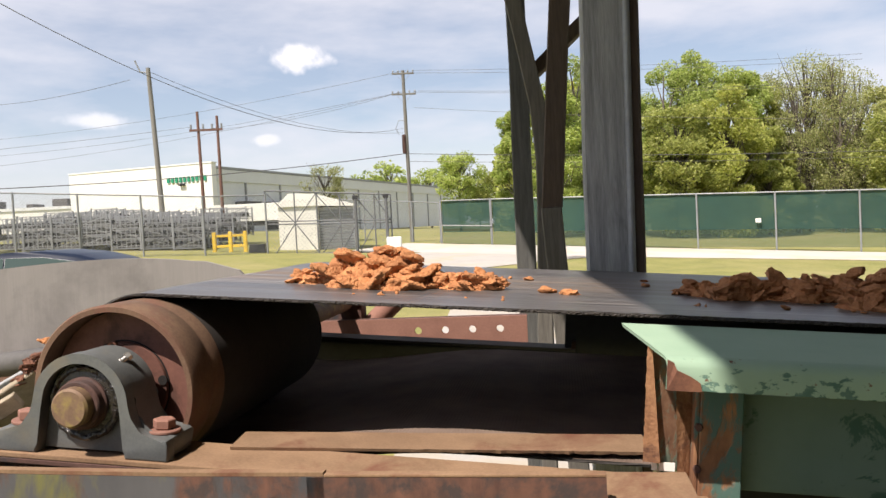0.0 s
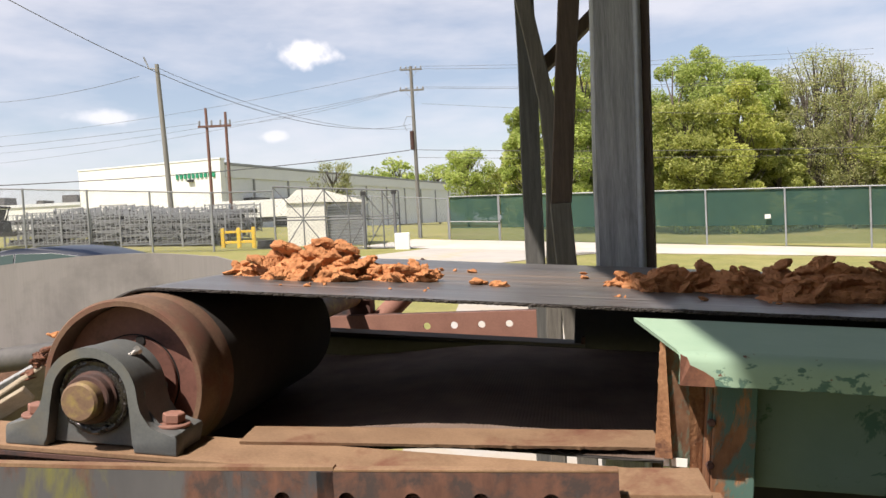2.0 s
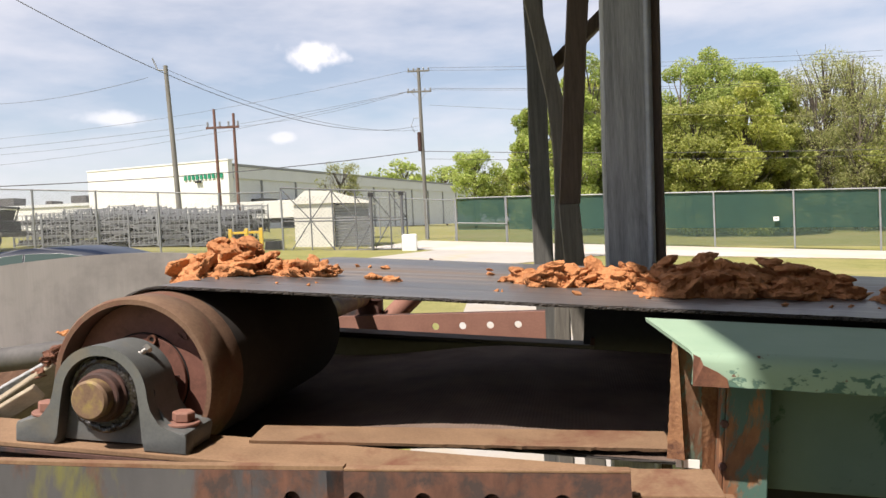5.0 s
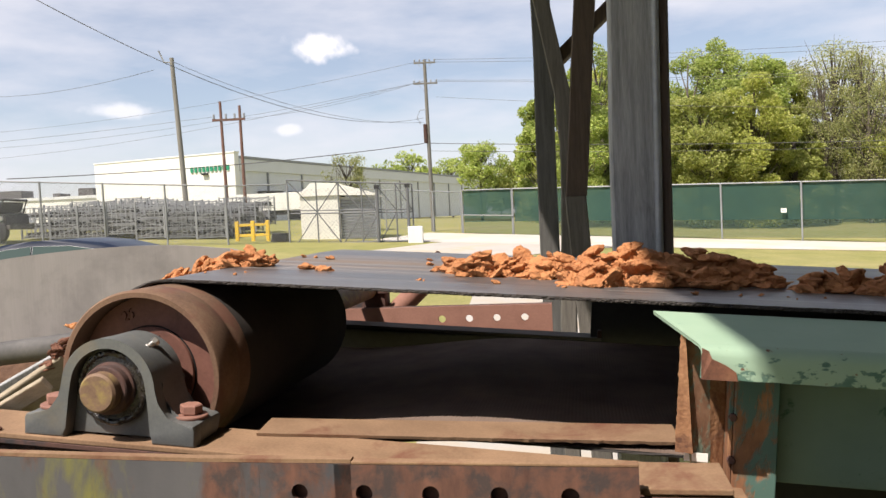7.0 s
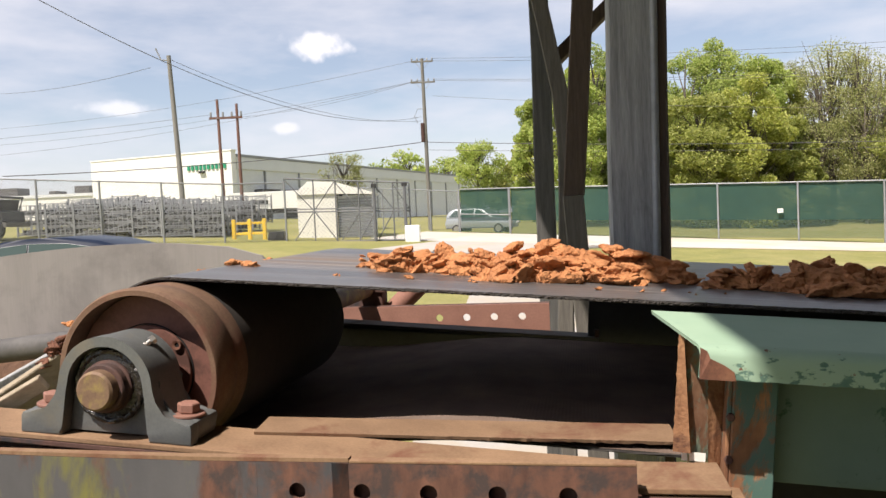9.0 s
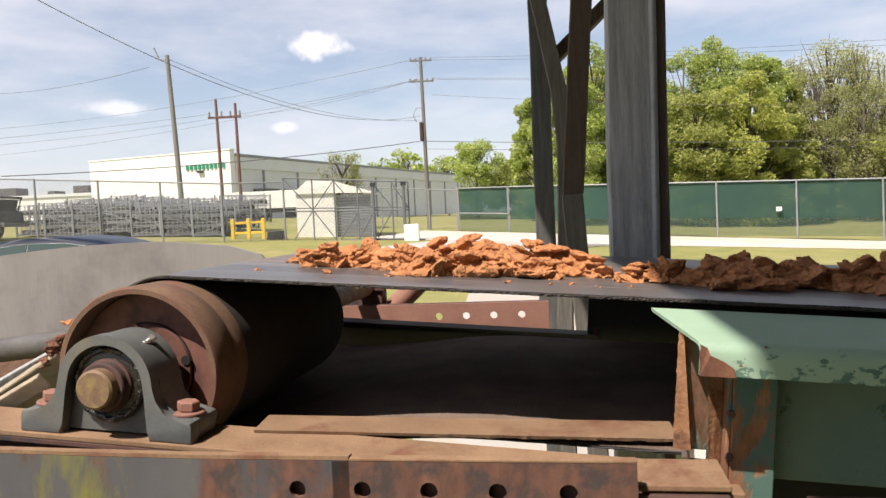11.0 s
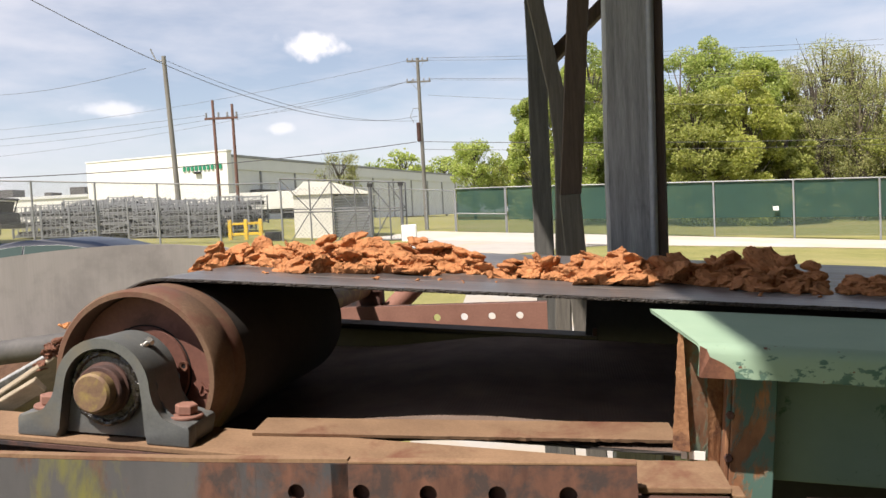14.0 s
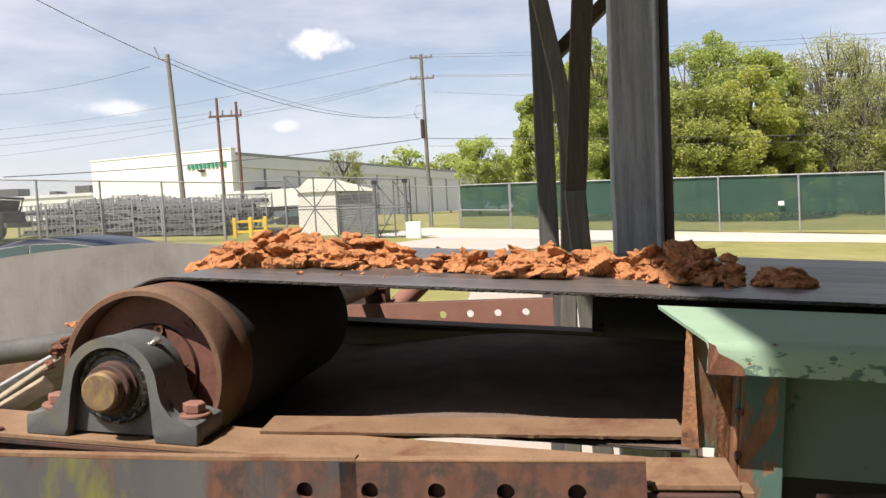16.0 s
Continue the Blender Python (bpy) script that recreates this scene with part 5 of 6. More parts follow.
def build_car(name, m, paint, label, kind="sedan", group=""):
    """A car with its nose to +x, standing on z = 0."""
    c = thing(name, m, label, "car", group)
    if kind == "sedan":
        low = [(-2.35, 0.35), (2.3, 0.3), (2.38, 0.55), (2.2, 0.72), (1.05, 0.92), (-1.55, 0.98), (-2.3, 0.92), (-2.42, 0.6)]
        cab = [(1.05, 0.92), (0.60, 1.20), (0.25, 1.35), (-0.02, 1.405), (-0.35, 1.435), (-0.75, 1.43), (-1.10, 1.385), (-1.45, 1.28), (-1.75, 1.12), (-2.05, 0.97)]
        win = [[(0.84, 0.97), (0.5, 1.19), (0.2, 1.30), (-0.05, 1.345), (-0.325, 1.37), (-0.325, 0.97)], [(-0.345, 0.97), (-0.345, 1.37), (-0.75, 1.36), (-1.1, 1.30), (-1.35, 1.2), (-1.62, 1.0)]]
        half = 0.9
    else:
        low = [(-2.15, 0.4), (2.15, 0.36), (2.25, 0.6), (2.15, 0.85), (1.1, 1.05), (-2.1, 1.08), (-2.22, 0.7)]
        cab = [(1.1, 1.04), (0.35, 1.55), (-0.2, 1.66), (-1.6, 1.64), (-1.95, 1.5), (-2.15, 1.07)]
        win = [[(0.85, 1.1), (0.3, 1.48), (-0.15, 1.57), (-0.15, 1.1)], [(-0.23, 1.1), (-0.23, 1.57), (-1.1, 1.56), (-1.1, 1.1)], [(-1.18, 1.1), (-1.18, 1.56), (-1.6, 1.52), (-1.9, 1.12)]]
        half = 0.92
    body = part("body", prism(low, -half, half, 0.10), paint, c, smooth=True)
    bm = prism(cab, -half, half)
    zmin = min(z for _, z in cab)
    for v in bm.verts:
        v.co.y *= 1.0 - 0.24 * (v.co.z - zmin) / 0.5
    bmesh.ops.bevel(bm, geom=[e for e in bm.edges], offset=0.05, segments=3, affect="EDGES", profile=0.5)
    part("cabin", bm, paint, c, smooth=True)
    for s in (-1, 1):
        for w in win:
            q = bmesh.new()
            vs = []
            for off in (0.004, 0.012):
                vs.append([q.verts.new((x, s * (half * (1 - 0.24 * (z - zmin) / 0.5) + off), z)) for x, z in w])
            q.faces.new(vs[0])
            q.faces.new(vs[1][::-1])
            for i in range(len(w)):
                q.faces.new((vs[0][i], vs[1][i], vs[1][(i + 1) % len(w)], vs[0][(i + 1) % len(w)]))
            part("side_window", q, CAR_GLASS, c, "tinted glass")
            tr = [Vector((x, s * (half * (1 - 0.24 * (z - zmin) / 0.5) + 0.010), z)) for x, z in w]
            part("window_trim", tube(tr + [tr[0]], 0.003, 6), GALV, c, "bright window trim")
        for x in (-1.4, 1.42):
            wh = part("wheel", disc(0.33, min(s * 0.72, s * 0.93), max(s * 0.72, s * 0.93), 0.03, 28), TYRE, c, smooth=True, m=pose(x, 0, 0.33))
            part("rim", disc(0.21, min(s * 0.925, s * 0.937), max(s * 0.925, s * 0.937), 0.004, 20), STEEL, wh)
        part("headlight", block(2.08, 2.3, s * 0.72 - 0.14, s * 0.72 + 0.14, 0.60, 0.72, 0.03), STEEL, c)
        part("tail_light", block(-2.36 if kind == "sedan" else -2.2, -2.2 if kind == "sedan" else -2.05, s * 0.7 - 0.15, s * 0.7 + 0.15, 0.74, 0.88, 0.02), RUST, c)
    return c


build_car("parked_car", pose(-5.25, 9.6, 0.2, 0, 0, 186), CAR_NAVY, "dark navy sedan parked beyond the rubber skirt")
ROAD_TURN = math.degrees(math.atan2(FENCE_DIR.y, FENCE_DIR.x))
CAR_1 = build_car("passing_suv", pose(-60, 60, 0), CAR_SILVER, "silver sport utility vehicle driving along the highway", "suv", "passing cars")
CAR_2 = build_car("passing_car", pose(-66, 60, 0), CAR_GREY, "grey sedan driving along the highway", "sedan", "passing cars")
CAR_4 = build_car("passing_car", pose(72, 60, 0), CAR_DARK, "dark sedan driving along the highway", "sedan", "passing cars")

# ---- factory ----


def build_factory():
    f = thing("factory_building", pose(-32.8, 120.7, 0, 0, 0, -20.6), "long white factory with a tall white front block", "building")
    base = 1.5
    part("front_block", block(-28.4, 0, 0, 1.2, base, 13.3, 0.05), WHITE_WALL, f, "bright white front block")
    part("parapet", block(-28.5, 0.1, -0.1, 1.3, 13.2, 13.4), WHITE_WALL, f)
    # wing greyer than the front block: its shaded side is partly in the colour
    part("side_wing", block(-28.2, -0.2, 1.25, 130, base, 12.7, 0.05), GREY_WALL, f, "ribbed side wing, greyed for its shaded side")
    part("eave_trim", block(-0.2, 0.1, 1.35, 130, 12.35, 12.75), GALV, f, "grey eave line")
    for i in range(11):
        part("wall_rib", block(-0.2, 0.0, 9 + i * 10.9, 9.4 + i * 10.9, base, 10.35), GALV, f)
    part("eave_band", block(-0.2, 0.02, 1.35, 130, 10.4, 12.3), GREY_WALL, f)
    for y in (6.0, 14.5):
        part("dock_canopy", block(-0.19, 1.6, y, y + 5.2, 5.6, 7.2, 0.05), BLACK, f, "black loading dock canopy")
        part("dock_door", block(-0.19, 0.1, y + 0.4, y + 4.8, 2.4, 5.55, 0.02), WALL_DARK, f)
    n = thing("low_annex", pose(-74, 131, 0), "long low white annex with rooftop units", "building")
    part("wall", block(-40, 14.5, 0, 20, 2, 7.6, 0.05), WHITE_WALL, n)
    part("roof_edge", block(-40.2, 14.5, -0.2, 20, 7.6, 8.1), GREY_WALL, n)
    for x, w, h in ((-6, 5.5, 1.6), (9.5, 2.6, 1.5), (5, 1.2, 0.8)):
        part("rooftop_unit", block(x, x + w, 4, 8, 8.1, 8.1 + h, 0.05), DARK_PIPE, n, "grey rooftop unit")
    # sign: the company's name as plain bars
    s = thing("wall_sign", pose(-32.8, 120.7, 10.5, 0, 0, -20.6) @ pose(-8.4, -0.1, 0), "green sign of raised bars on the white wall", "sign")
    for i in range(10):
        part("sign_bar", block(i * 0.77, i * 0.77 + 0.5, -0.1, 0, 0.0, 0.85, 0.02), SIGN_GREEN, s)
    part("wall_light", block(2.3, 3.4, -0.4, 0, -0.55, -0.2, 0.05), BLACK, s)
    t = thing("semi_trailer", pose(-25.5, 108, 2.3), "white semi-trailer parked at the loading dock", "trailer")
    part("box", block(-4.5, 9.2, 0, 2.5, 1.25, 3.7, 0.05), WHITE_WALL, t)
    for x in (-3.4, -2.2, 6.8, 8.0):
        part("wheel", disc(0.5, 0.0, 0.3, 0.05, 20), TYRE, t, smooth=True, m=pose(x, 0, 0.5))
    part("side_skirt", block(-1, 5, 0.2, 0.3, 0.6, 1.24), BLACK, t)


build_factory()

# ---- poles and cables ----


def build_pole(x, y, top, material, label, arms, lean=0.0, r=0.14):
    g = ground_z(x, y)
    p = thing("utility_pole", pose(x, y, g), label, "utility pole", "utility poles")
    h = top - g
    part("pole", tube([(0, 0, -0.5), (lean * 0.5, 0, h / 2), (lean, 0, h)], r, 12, r * 0.72), material, p, smooth=True)
    for dz, half, off in arms:
        arm = part("cross_arm", block(lean - half + off, lean + half + off, -0.12, 0.0, h - dz - 0.06, h - dz + 0.06, 0.01), material, p)
        for q in (-0.92, -0.45, 0.45, 0.92):
            part("insulator", lathe([(0.02, 0), (0.06, 0.03), (0.05, 0.1), (0.07, 0.14), (0.03, 0.22), (0.01, 0.22)], 10, False), GALV, arm, smooth=True, m=pose(lean + off + q * half, -0.06, h - dz + 0.06, 90, 0, 0))
        for s in (-1, 1):
            part("brace", beam_between((lean + off + s * half * 0.6, -0.08, h - dz - 0.06), (lean, -0.08, h - dz - 0.75), 0.04, 0.02, 0), GALV, p)
    return p


P1 = build_pole(-13.55, 40.3, 10.58, POLE, "tall grey wooden utility pole with a lamp bracket", [], -0.35, 0.15)
g1 = 10.58 - ground_z(-13.55, 40.3)
part("bracket", tube([(-0.33, 0, g1 - 0.25), (-0.75, 0, g1 - 0.2), (-0.92, 0, g1 + 0.2), (-1.0, 0, g1 + 0.4)], 0.04, 8), GALV, P1, smooth=True)
P2 = build_pole(-19.95, 70.3, 13.05, POLE_RED, "reddish wooden pole joined to its twin by a cross-arm", [], -0.15, 0.17)
P3 = build_pole(-18.3, 70.3, 12.6, POLE_RED, "reddish wooden pole, twin of the one beside it", [], -0.05, 0.17)
g3 = 11.25 - ground_z(-18.3, 70.3)
part("cross_arm", block(-2.55, 0.45, -0.2, -0.05, g3, g3 + 0.2, 0.01), POLE_RED, P3)
for q in (-2.4, -1.3, -0.5, 0.35):
    part("insulator", disc(0.09, 0, 0.45, 0.03, 10), GALV, P3, m=pose(q, -0.12, g3 + 0.2, 90, 0, 0))
P4 = build_pole(-1.05, 60.4, 13.9, POLE, "wooden utility pole with two cross-arms and equipment", [(0.25, 0.85, 0.0), (1.85, 0.95, 0.0)], -0.08, 0.17)
g4 = 13.9 - ground_z(-1.05, 60.4)
part("transformer", disc(0.16, 0, 1.5, 0.05, 14), RUST_DARK, P4, "rusty equipment canister", True, pose(-0.25, -0.1, g4 - 5.0, -90, 0, 0))
part("switch", tube([(-0.6, -0.1, g4 - 5.0), (-0.85, -0.1, g4 - 4.5), (-0.6, -0.1, g4 - 3.9), (-0.1, -0.1, g4 - 3.9)], 0.03, 6), GALV, P4)


def cable(a, b, sag, r, label="black overhead cable slung between poles"):
    a, b = Vector(a), Vector(b)
    pts = [a.lerp(b, k / 24) - Vector((0, 0, 4 * sag * (k / 24) * (1 - k / 24))) for k in range(25)]
    ob = part("overhead_cable", tube(pts, r, 6), CABLE)
    tagged(ob, label, "cable", "overhead cables")


cable((-14.56, 26.4, 10.3), (-1.36, 60.4, 9.4), 1.9, 0.015)
cable((-13.9, 40.4, 10.42), (-1.38, 60.4, 9.06), 1.0, 0.012)
cable((-40.0, 62.0, 13.4), (-14.9, 40.4, 10.03), 0.7, 0.012)
cable((-25.75, 45.2, 5.1), (-1.5, 60.3, 7.4), 0.35, 0.032, "thick black overhead cable to the pole")
cable((-1.1, 60.3, 7.4), (40.0, 60.3, 5.75), 0.25, 0.026, "thick black overhead cable to the pole")
cable((-1.1, 60.3, 6.8), (40.0, 60.3, 5.3), 0.25, 0.016)
for z0, z1, y1 in ((13.9, 12.6, 55.5), (13.7, 12.2, 55.5), (12.3, 10.6, 55.5), (12.2, 10.3, 55), (11.0, 7.8, 55)):
    cable((-0.4, 60.5, z0), (32.4, y1, z1), 0.25, 0.013, "pale thin overhead wire to the pole")
for z0, z1 in ((13.9, 13.0), (12.3, 11.4), (12.3, 10.0)):
    cable((-0.9, 60.4, z0), (-60.0, 84.0, z1), 1.2, 0.013, "pale thin overhead wire to the pole")
cable((-20.9, 70.4, 11.7), (-66.0, 66.0, 9.2), 0.5, 0.016)
cable((-17.9, 70.4, 11.4), (-1.6, 60.4, 12.2), 0.4, 0.012)

# ---- trees ----


def build_tree(name, x, y, height, spread, material, label, seed, leaves=2600, leaf=0.34, gaps=0.35, bare=0.25, lobe=1.0):
    rnd = random.Random(seed)
    g = ground_z(x, y)
    t = thing(name, pose(x, y, g - 0.2), label, "tree", "trees along the highway")
    trunk = [tube([(0, 0, 0), (rnd.uniform(-0.2, 0.2), 0, height * 0.3), (rnd.uniform(-0.4, 0.4), 0, height * 0.62), (rnd.uniform(-0.4, 0.4), 0, height * 0.92)], height * 0.017, 8, height * 0.003)]
    lobes = []
    for k in range(rnd.randint(52, 62)):
        a, hh = rnd.uniform(0, 2 * math.pi), rnd.uniform(bare, 0.93)
        env = math.sin(math.pi * min(1.0, max(0.03, (hh - bare * 0.6) / (1.04 - bare * 0.6)))) ** 0.6
        rr = spread * env * rnd.uniform(0.35, 0.85)
        c = Vector((rr * math.cos(a), rr * math.sin(a), hh * height))
        lobes.append((c, lobe * spread * rnd.uniform(0.2, 0.36)))
        z0 = max(0.12, hh - 0.22) * height
        trunk.append(tube([(0, 0, z0), tuple(c * 0.55 + Vector((0, 0, z0 * 0.45))), tuple(c)], height * 0.006, 5, height * 0.0012))
        for q in range(1):
            d = Vector((rnd.uniform(-1, 1), rnd.uniform(-1, 1), rnd.uniform(-0.2, 1))) * lobes[-1][1]
            trunk.append(tube([tuple(c * 0.8 + Vector((0, 0, 0))), tuple(c + d)], height * 0.0025, 4, height * 0.0006))
    part("trunk", join(*trunk), BARK, t, "grey-brown trunk and limbs")
    npr = np.random.RandomState(seed)
    pick = npr.randint(0, len(lobes), leaves)
    cs, rs = np.array([c[:] for c, _ in lobes])[pick], np.array([r for _, r in lobes])[pick]
    d = npr.normal(size=(leaves, 3)) * (1, 1, 0.8)
    d /= np.linalg.norm(d, axis=1)[:, None]
    pts = cs + d * (rs * npr.uniform(0.25, 1.0, leaves) ** 0.5 * 0.9)[:, None]
    pts[:, 2] -= (pts[:, 2] - cs[:, 2]) * 0.2  # boughs lie in flat layers
    keep = np.array([noise.noise(Vector(p) * 0.55 + Vector((seed, 0, 0))) >= -gaps and noise.noise(Vector((p[0] * 1.5, p[1] * 1.5, p[2] * 2.6 + seed))) > -0.45 for p in pts.tolist()])
    pts = pts[keep]
    size = (leaf * npr.uniform(0.5, 1.3, len(pts)))[:, None]
    u = npr.normal(size=pts.shape) * (1, 1, 0.6)
    u /= np.linalg.norm(u, axis=1)[:, None]
    w = np.cross(u, npr.normal(size=pts.shape))
    w /= np.linalg.norm(w, axis=1)[:, None]
    verts = np.stack([pts - u * size * 0.5, pts + w * size * 0.34, pts + u * size * 0.5, pts - w * size * 0.34 + u * size * 0.1], 1).reshape(-1, 3)
    faces = np.arange(len(verts)).reshape(-1, 4)
    me = bpy.data.meshes.new("crown")
    me.from_pydata(verts.tolist(), [], faces.tolist())
    me.materials.append(material)
    ob = new("crown", me)
    ob.parent = t
    return t


TREES = [
    (11.0, 66, 12.2, 3.4, LEAF_BRIGHT, 1), (14.6, 72, 14.6, 3.6, LEAF_BRIGHT, 2), (18.0, 68, 11.0, 3.6, LEAF_BRIGHT, 3),
    (22.2, 69, 13.5, 4.0, LEAF_BRIGHT, 4), (25.4, 71, 15.0, 4.4, LEAF_BRIGHT, 5), (21.5, 64, 9.6, 3.8, LEAF_OCHRE, 6), (26.0, 64.5, 11.2, 4.0, LEAF_OCHRE, 7),
    (29.2, 70, 13.4, 3.6, LEAF_BRIGHT, 8), (32.2, 72, 12.2, 3.2, LEAF_OCHRE, 9), (30.0, 66, 8.4, 3.0, LEAF_OCHRE, 10),
    (40.2, 64, 10.2, 4.2, LEAF_OCHRE, 13), (9.6, 74, 10.5, 2.6, LEAF_BRIGHT, 15), (44.5, 69, 13.2, 4.0, LEAF_PALE, 16), (17.5, 78, 14.0, 4.2, LEAF_OCHRE, 17),
]
for x, y, h, s, mt, seed in TREES:
    h, s = h * 1.17, s * 1.12
    build_tree("tree", x, y, h, s, mt, {LEAF_BRIGHT: "fresh-green broadleaf tree in full spring leaf", LEAF_OCHRE: "ochre-green broadleaf tree in young leaf", LEAF_PALE: "pale tree just coming into leaf"}[mt], seed, 38000, 0.22, 0.6, 0.03)
for k, (x, y, h) in enumerate(((33.5, 68, 12.8), (35.6, 70, 14.8), (37.2, 68, 14.4), (39.2, 72, 14.6), (34.4, 74, 13.8), (42.0, 73, 14.2), (36.4, 66, 11.5))):
    build_tree("tree", x, y, h * 1.15, 2.5, LEAF_PALE, "slender half-bare tree coming into leaf", 40 + k, 12000, 0.16, 0.3, 0.04, 1.7)
build_tree("tree", 4.6, 98, 10.2, 4.2, LEAF_BRIGHT, "round young green tree behind the fence", 21, 16000, 0.26, 0.34, 0.1)
build_tree("tree", 9.8, 100, 9.0, 3.8, LEAF_OCHRE, "low ochre-green tree behind the fence", 22, 14000, 0.26, 0.34, 0.1)
build_tree("tree", -7.8, 61, 6.4, 2.2, LEAF_PALE, "thin young tree before the factory wall", 23, 7000, 0.14, 0.2, 0.25)
for k, x in enumerate((-16, -11, -7.5, -3.5, 1.5, 6, 12)):
    build_tree("tree", x * 1.55, 258, 18.0 + (k % 3) * 2.5, 7.5, LEAF_BRIGHT, "distant green tree beyond the factory", 60 + k, 2600, 1.0, 0.3, 0.15)


def build_woods():
    rnd = random.Random(77)
    verts, faces = [], []
    for _ in range(26000):
        x = rnd.uniform(8, 75)
        top = 8.5 + 2.5 * noise.noise(Vector((x * 0.2, 0, 0)))
        p = Vector((x, rnd.uniform(79, 88), ground_z(x, 80) + top * rnd.uniform(0.0, 1.0) ** 0.8 * 1.15))
        s = rnd.uniform(0.3, 0.75)
        u = Vector((rnd.gauss(0, 1), rnd.gauss(0, 1), rnd.gauss(0, 0.6))).normalized()
        w = u.cross(Vector((rnd.gauss(0, 1), rnd.gauss(0, 1), rnd.gauss(0, 1)))).normalized()
        k = len(verts)
        verts += [p - u * s * 0.5, p + w * s * 0.34, p + u * s * 0.5, p - w * s * 0.34]
        faces.append((k, k + 1, k + 2, k + 3))
    me = bpy.data.meshes.new("far_woods")
    me.from_pydata([tuple(v) for v in verts], [], faces)
    me.materials.append(LEAF_OCHRE)
    tagged(new("far_woods", me), "dense spring woods behind the roadside trees", "woods", kind="stuff")


build_woods()

# ---- clay on the belt ----


def ball(level):
    bm = bmesh.new()
    bmesh.ops.create_icosphere(bm, subdivisions=level, radius=1.0)
    out = [v.co.copy() for v in bm.verts], [tuple(v.index for v in f.verts) for f in bm.faces]
    bm.free()
    return out


BALL = ball(2)


def clod(seed, size, flat=0.8, lumps=7):
    """A torn lump of clay: a core with many small folded flakes pressed on it, resting on z = 0."""
    rnd = random.Random(seed)
    verts, faces = [], []
    count = lumps if size < 0.03 else int(lumps * 1.9)
    for k in range(count):
        core = k == 0
        flake = min(size * 0.55, 0.034) if size > 0.03 else size * 0.55
        s = size * 0.52 if core else flake * rnd.uniform(0.3, 1.1)
        sc = (s, s * 0.85, s * flat * 0.85) if core else (s * rnd.uniform(0.9, 1.5), s * rnd.uniform(0.7, 1.1), s * rnd.uniform(0.22, 0.5))
        off = Vector((seed * 3.1 + k * 5.7, k * 2.3, seed * 1.7))
        turn = Euler((rnd.gauss(0.1, 0.34), rnd.gauss(0, 0.34), rnd.uniform(0, 6.3))).to_matrix()
        a = rnd.uniform(0, 6.3)
        rad = 0.0 if core else size * 0.62 * math.sqrt(rnd.random())
        top = size * flat * 1.12 * max(0.08, 1 - (rad / (size * 0.66)) ** 1.3)
        z = size * 0.12 if core else top * rnd.uniform(0.15, 1.05)
        at = Vector((rad * math.cos(a), rad * 0.8 * math.sin(a), z))
        base = len(verts)
        for d in BALL[0]:
            r = 0.9 + 0.42 * noise.noise(d * 1.7 + off) + 0.2 * noise.noise(d * 4.5 + off)
            verts.append(at + turn @ Vector((d.x * sc[0] * r, d.y * sc[1] * r, d.z * sc[2] * r)))
        faces += [tuple(base + i for i in f) for f in BALL[1]]
    src = bpy.data.meshes.new("tmp")
    src.from_pydata([v[:] for v in verts], [], faces)
    # melt the flakes together, then crumble the skin
    tmp = new("tmp", src)
    mod = tmp.modifiers.new("melt", "REMESH")
    mod.mode, mod.voxel_size = "VOXEL", max(0.0013, size * 0.026)
    me = bpy.data.meshes.new_from_object(tmp.evaluated_get(bpy.context.evaluated_depsgraph_get()))
    bpy.data.objects.remove(tmp)
    bm = bmesh.new()
    bm.from_mesh(me)
    bpy.data.meshes.remove(me)
    bm.normal_update()
    off = Vector((seed * 7.3, seed * 1.9, 0))
    amount = min(1.0, size / 0.045)
    for v in bm.verts:
        p = v.co + off
        crumb = noise.noise(p * 95)
        tear = abs(noise.noise(p * 48))
        v.co += v.normal * amount * (0.0022 * crumb + 0.0016 * noise.noise(p * 250) + 0.001 * noise.noise(p * 480) - 0.0022 * max(0.0, 0.05 - tear) / 0.05)
    for v in bm.verts:
        if v.co.z < 0:
            v.co.z *= 0.05
    return bm


BELT_SPEED, PULLEY_RATE = 0.0672, 33.0
CLODS = []  # the clay lumps, with the place of each on the belt at the start


def lay(x, v, size, seed, flat=0.8, lumps=7, lift=0.0, wet=False):
    ob = part("clay_clod", clod(seed, size, flat, lumps), CLAY, smooth=False)
    for p in ob.data.polygons:
        p.use_smooth = True
    ob.data.set_sharp_from_angle(angle=radians(34))
    tagged(ob, "lump of moist orange-red clay riding on the belt" if size > 0.03 else "crumb of orange-red clay on the belt", "clay lump", "clay on the belt")
    CLODS.append((ob, x, v, lift, random.Random(seed).uniform(-20, 20)))


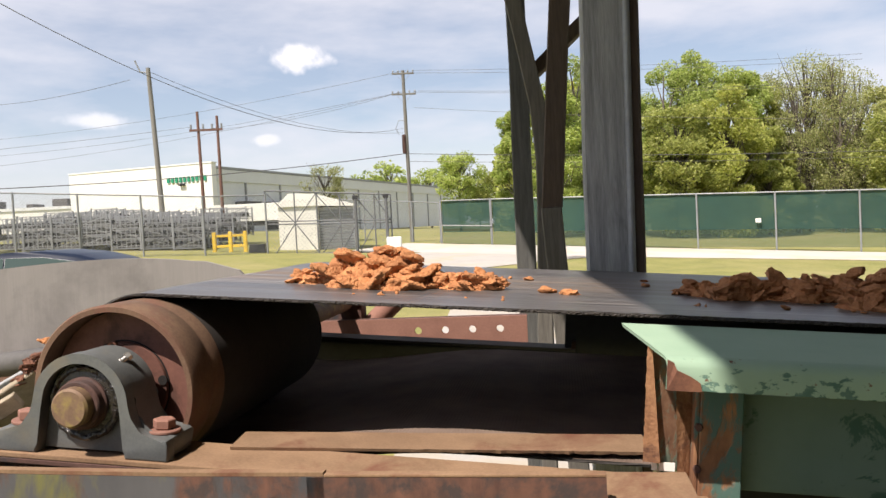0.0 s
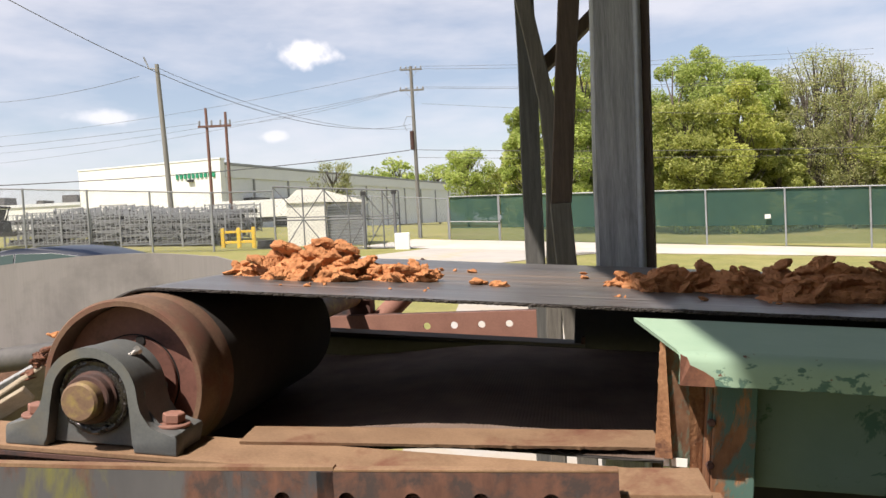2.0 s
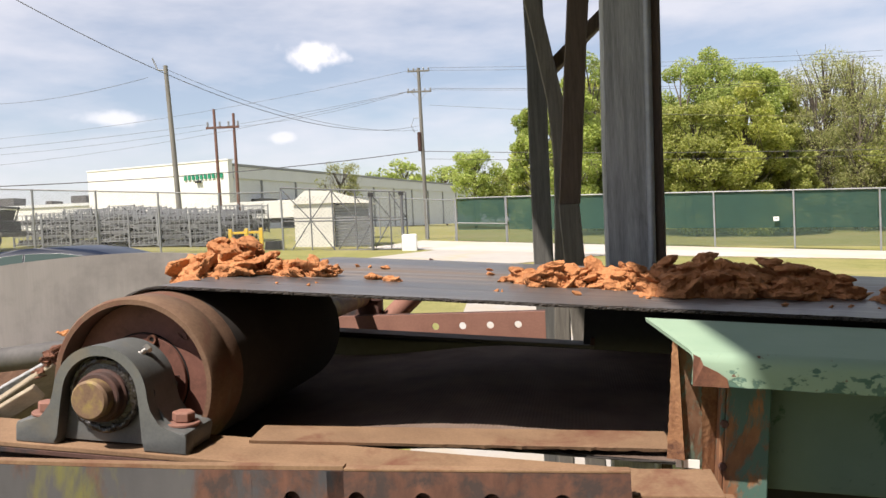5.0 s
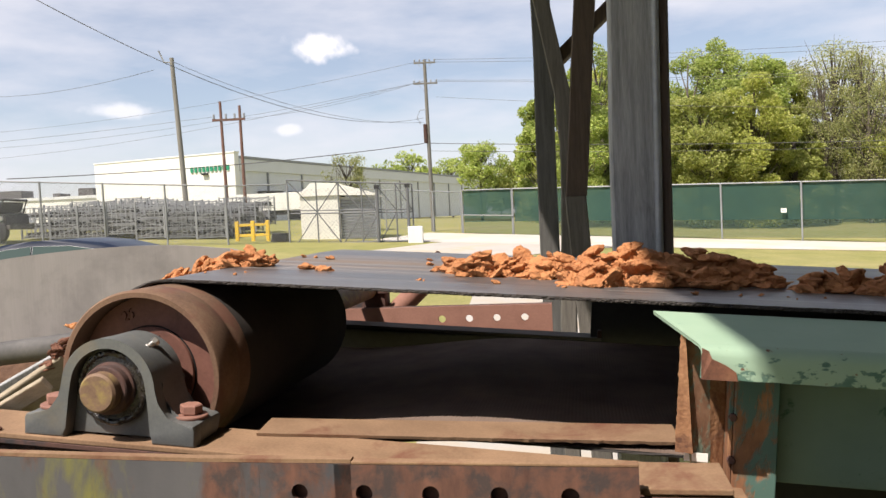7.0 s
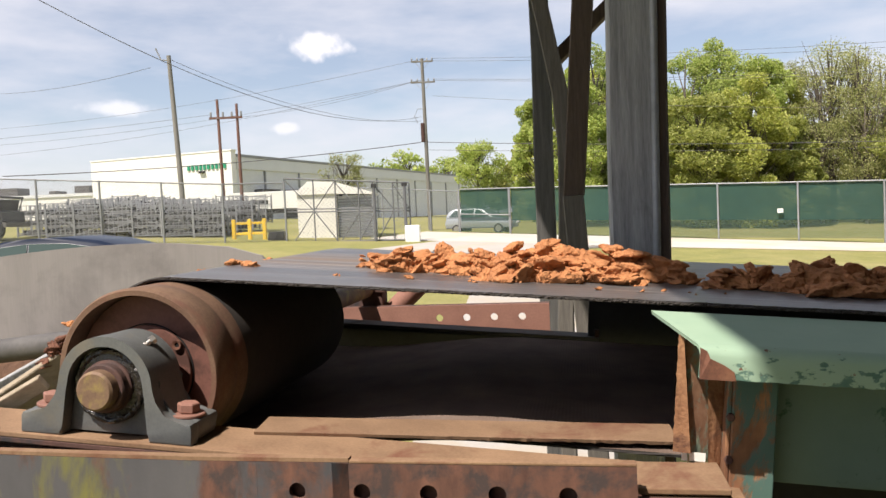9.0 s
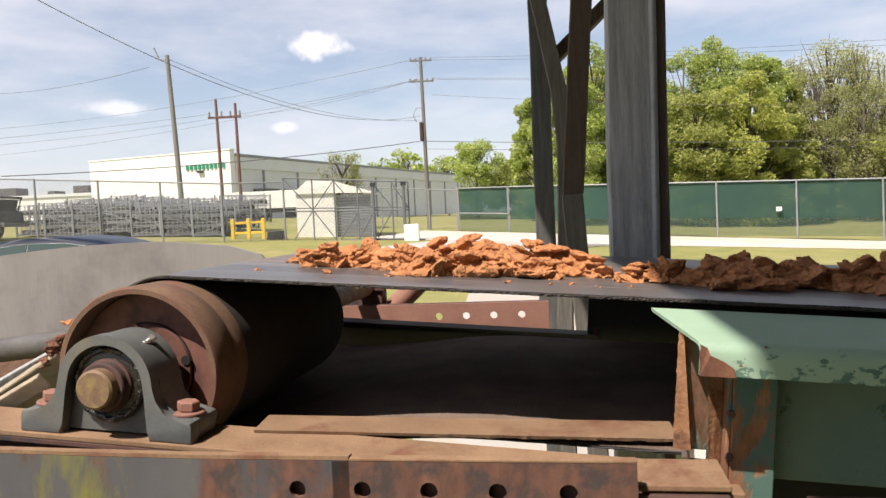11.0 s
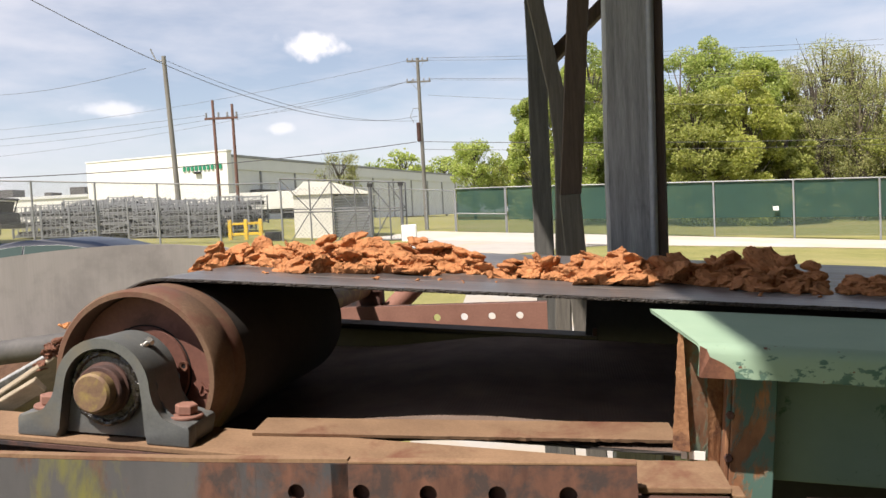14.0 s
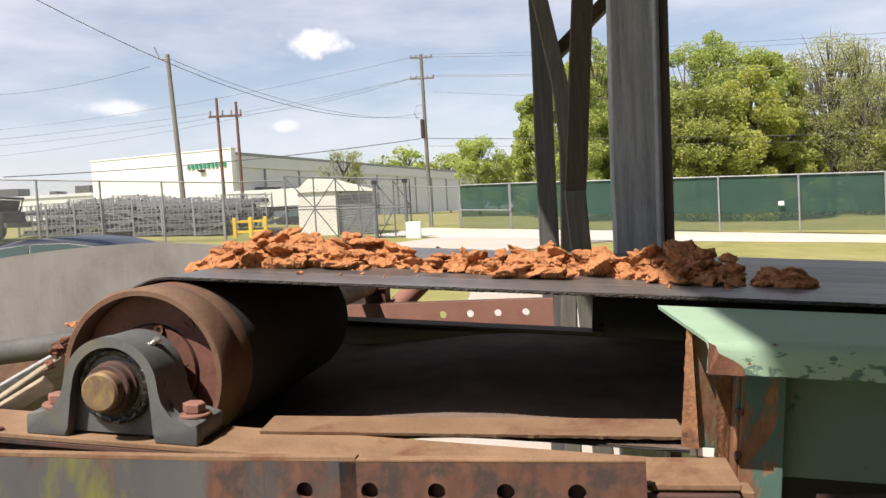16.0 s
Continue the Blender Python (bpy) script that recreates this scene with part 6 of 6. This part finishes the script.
def heap(profile, v0, seed):
    """A heap from a height profile of (x, height): clods laid in layers under it."""
    rnd = random.Random(seed)
    k = 0
    x = profile[0][0]
    while x < profile[-1][0]:
        for (xa, ha), (xb, hb) in zip(profile, profile[1:]):
            if xa <= x <= xb:
                h = ha + (hb - ha) * (x - xa) / (xb - xa)
        size = min(0.085, max(0.035, h * 1.08))
        lay(x, v0 + rnd.uniform(-0.03, 0.03), size, seed * 100 + k, 0.85, 11)
        k += 1
        if h > 0.05:
            lay(x + rnd.uniform(-0.02, 0.02), v0 + rnd.uniform(-0.09, -0.05), size * 0.75, seed * 100 + k, 0.7, 6)
            lay(x + rnd.uniform(-0.02, 0.02), v0 + rnd.uniform(0.06, 0.11), size * 0.8, seed * 100 + k + 1, 0.7, 6)
            k += 2
        if h > 0.07:
            lay(x + rnd.uniform(-0.01, 0.01), v0 + rnd.uniform(-0.03, 0.03), h * 0.62, seed * 100 + k, 0.8, 7, h * 0.42)
            k += 1
        x += size * 0.58


heap([(-0.44, 0.02), (-0.38, 0.045), (-0.32, 0.068), (-0.275, 0.082), (-0.235, 0.055), (-0.19, 0.034), (-0.10, 0.02)], 1.33, 1)
heap([(0.24, 0.025), (0.30, 0.04), (0.38, 0.036), (0.45, 0.05), (0.52, 0.066), (0.57, 0.076), (0.63, 0.064), (0.70, 0.048), (0.77, 0.03)], 1.33, 2)
heap([(0.83, 0.018), (0.90, 0.03), (0.97, 0.05), (1.01, 0.062), (1.06, 0.042), (1.10, 0.05), (1.15, 0.04), (1.21, 0.055), (1.28, 0.05), (1.31, 0.03)], 1.30, 3)
heap([(1.36, 0.03), (1.385, 0.046)], 1.27, 4)
for k, (x, v, s) in enumerate(((-0.015, 1.30, 0.024), (0.025, 1.28, 0.02), (-0.05, 1.55, 0.016), (0.17, 1.50, 0.014), (-0.50, 1.42, 0.010), (0.21, 1.36, 0.015), (1.335, 1.22, 0.016), (-0.53, 1.5, 0.008), (0.80, 1.25, 0.012))):
    lay(x, v, s, 900 + k, 0.9, 4)
crumbs = random.Random(31)
for k in range(34):
    a, b = crumbs.choice(((-0.46, -0.06), (0.2, 0.82), (0.2, 0.82), (0.8, 1.34)))
    lay(crumbs.uniform(a, b), crumbs.choice((crumbs.uniform(1.13, 1.20), crumbs.uniform(1.45, 1.6))), crumbs.uniform(0.004, 0.011), 940 + k, 0.9, 3)
# clay stuck at the end of the belt and fallen beside it
FALLEN = ((-0.809, 1.1, -0.175, 0.023), (-0.824, 1.1, -0.185, 0.024), (-0.817, 1.1, -0.195, 0.02), (-0.837, 1.1, -0.199, 0.024), (-0.846, 1.1, -0.21, 0.022), (-0.855, 1.1, -0.219, 0.023))
for k, (x, v, z, s) in enumerate(FALLEN):
    ob = part("fallen_clay", clod(700 + k, s, 0.9, 8), RUST, m=LEVEL @ pose(x, v, z))
    tagged(ob, "dried dark-red clay lump lodged behind the pulley", "clay lump", "fallen clay")
ob = part("fallen_clay", clod(720, 0.02, 0.9, 5), CLAY, m=LEVEL @ pose(-0.803, 1.10, -0.152))
tagged(ob, "small orange clay lump stuck behind the pulley", "clay lump", "fallen clay")


# ---- movement ----


def clod_pose(x0, v, lift, turn, t):
    """Where a lump is at t: on the belt, round the pulley's head, then falling to the heap."""
    x = x0 - BELT_SPEED * t
    r = BELT_R
    if x >= AXIS_X:
        return SLOPE @ pose(x, v, lift, 0, 0, turn)
    a = (AXIS_X - x) / r
    free = radians(62)
    if a <= free:
        return SLOPE @ pose(AXIS_X, 0, AXIS_Z, 0, -math.degrees(a), 0) @ pose(0, v, r + lift, 0, 0, turn)
    dt = (a - free) * r / BELT_SPEED
    m = SLOPE @ pose(AXIS_X, 0, AXIS_Z, 0, -62, 0) @ pose(0, v, r + lift, 0, 0, turn)
    fall = min(4.9 * dt * dt, 0.75 + 0.15 * math.sin(x0 * 40))
    return Matrix.Translation((-0.06 * min(dt, 0.4), 0, -fall)) @ m


def road_rows(d0, rate, t0, off, turn):
    rows = []
    for t in (0.0, 4.0, 8.0, 12.0, 16.0):
        x, y = along_fence(d0 + rate * (t - t0), off)
        rows.append((t, pose(x, y, ground_z(x, y) + 0.02, 0, 0, turn)))
    return rows


def motions():
    spin = [(k * 0.5, SLOPE @ pose(AXIS_X, 0, AXIS_Z, 0, -PULLEY_RATE * k * 0.5, 0)) for k in range(33)]
    walk(PULLEY, spin)
    for ob, x, v, lift, turn in CLODS:
        start = (x - AXIS_X) / BELT_SPEED
        leave = start + radians(62) * BELT_R / BELT_SPEED
        times = {float(t) for t in range(17)}
        times |= {round(start + q, 2) for q in (0.0, 0.4, 0.8, 1.2, 1.6) if start + q < leave}
        times |= {round(leave + q, 2) for q in (0.0, 0.1, 0.2, 0.3, 0.4, 0.5)}
        times = sorted(t for t in times if 0 <= t <= 16.0)
        walk(ob, [(t, clod_pose(x, v, lift, turn, t)) for t in times])
    walk(CAR_1, road_rows(-4.2, 21.5, 9.0, 14.0, ROAD_TURN))
    walk(CAR_2, road_rows(-5.9, 21.6, 12.5, 13.6, ROAD_TURN))
    walk(CAR_4, road_rows(12.5, -22.0, 14.5, 17.2, ROAD_TURN + 180))


motions()
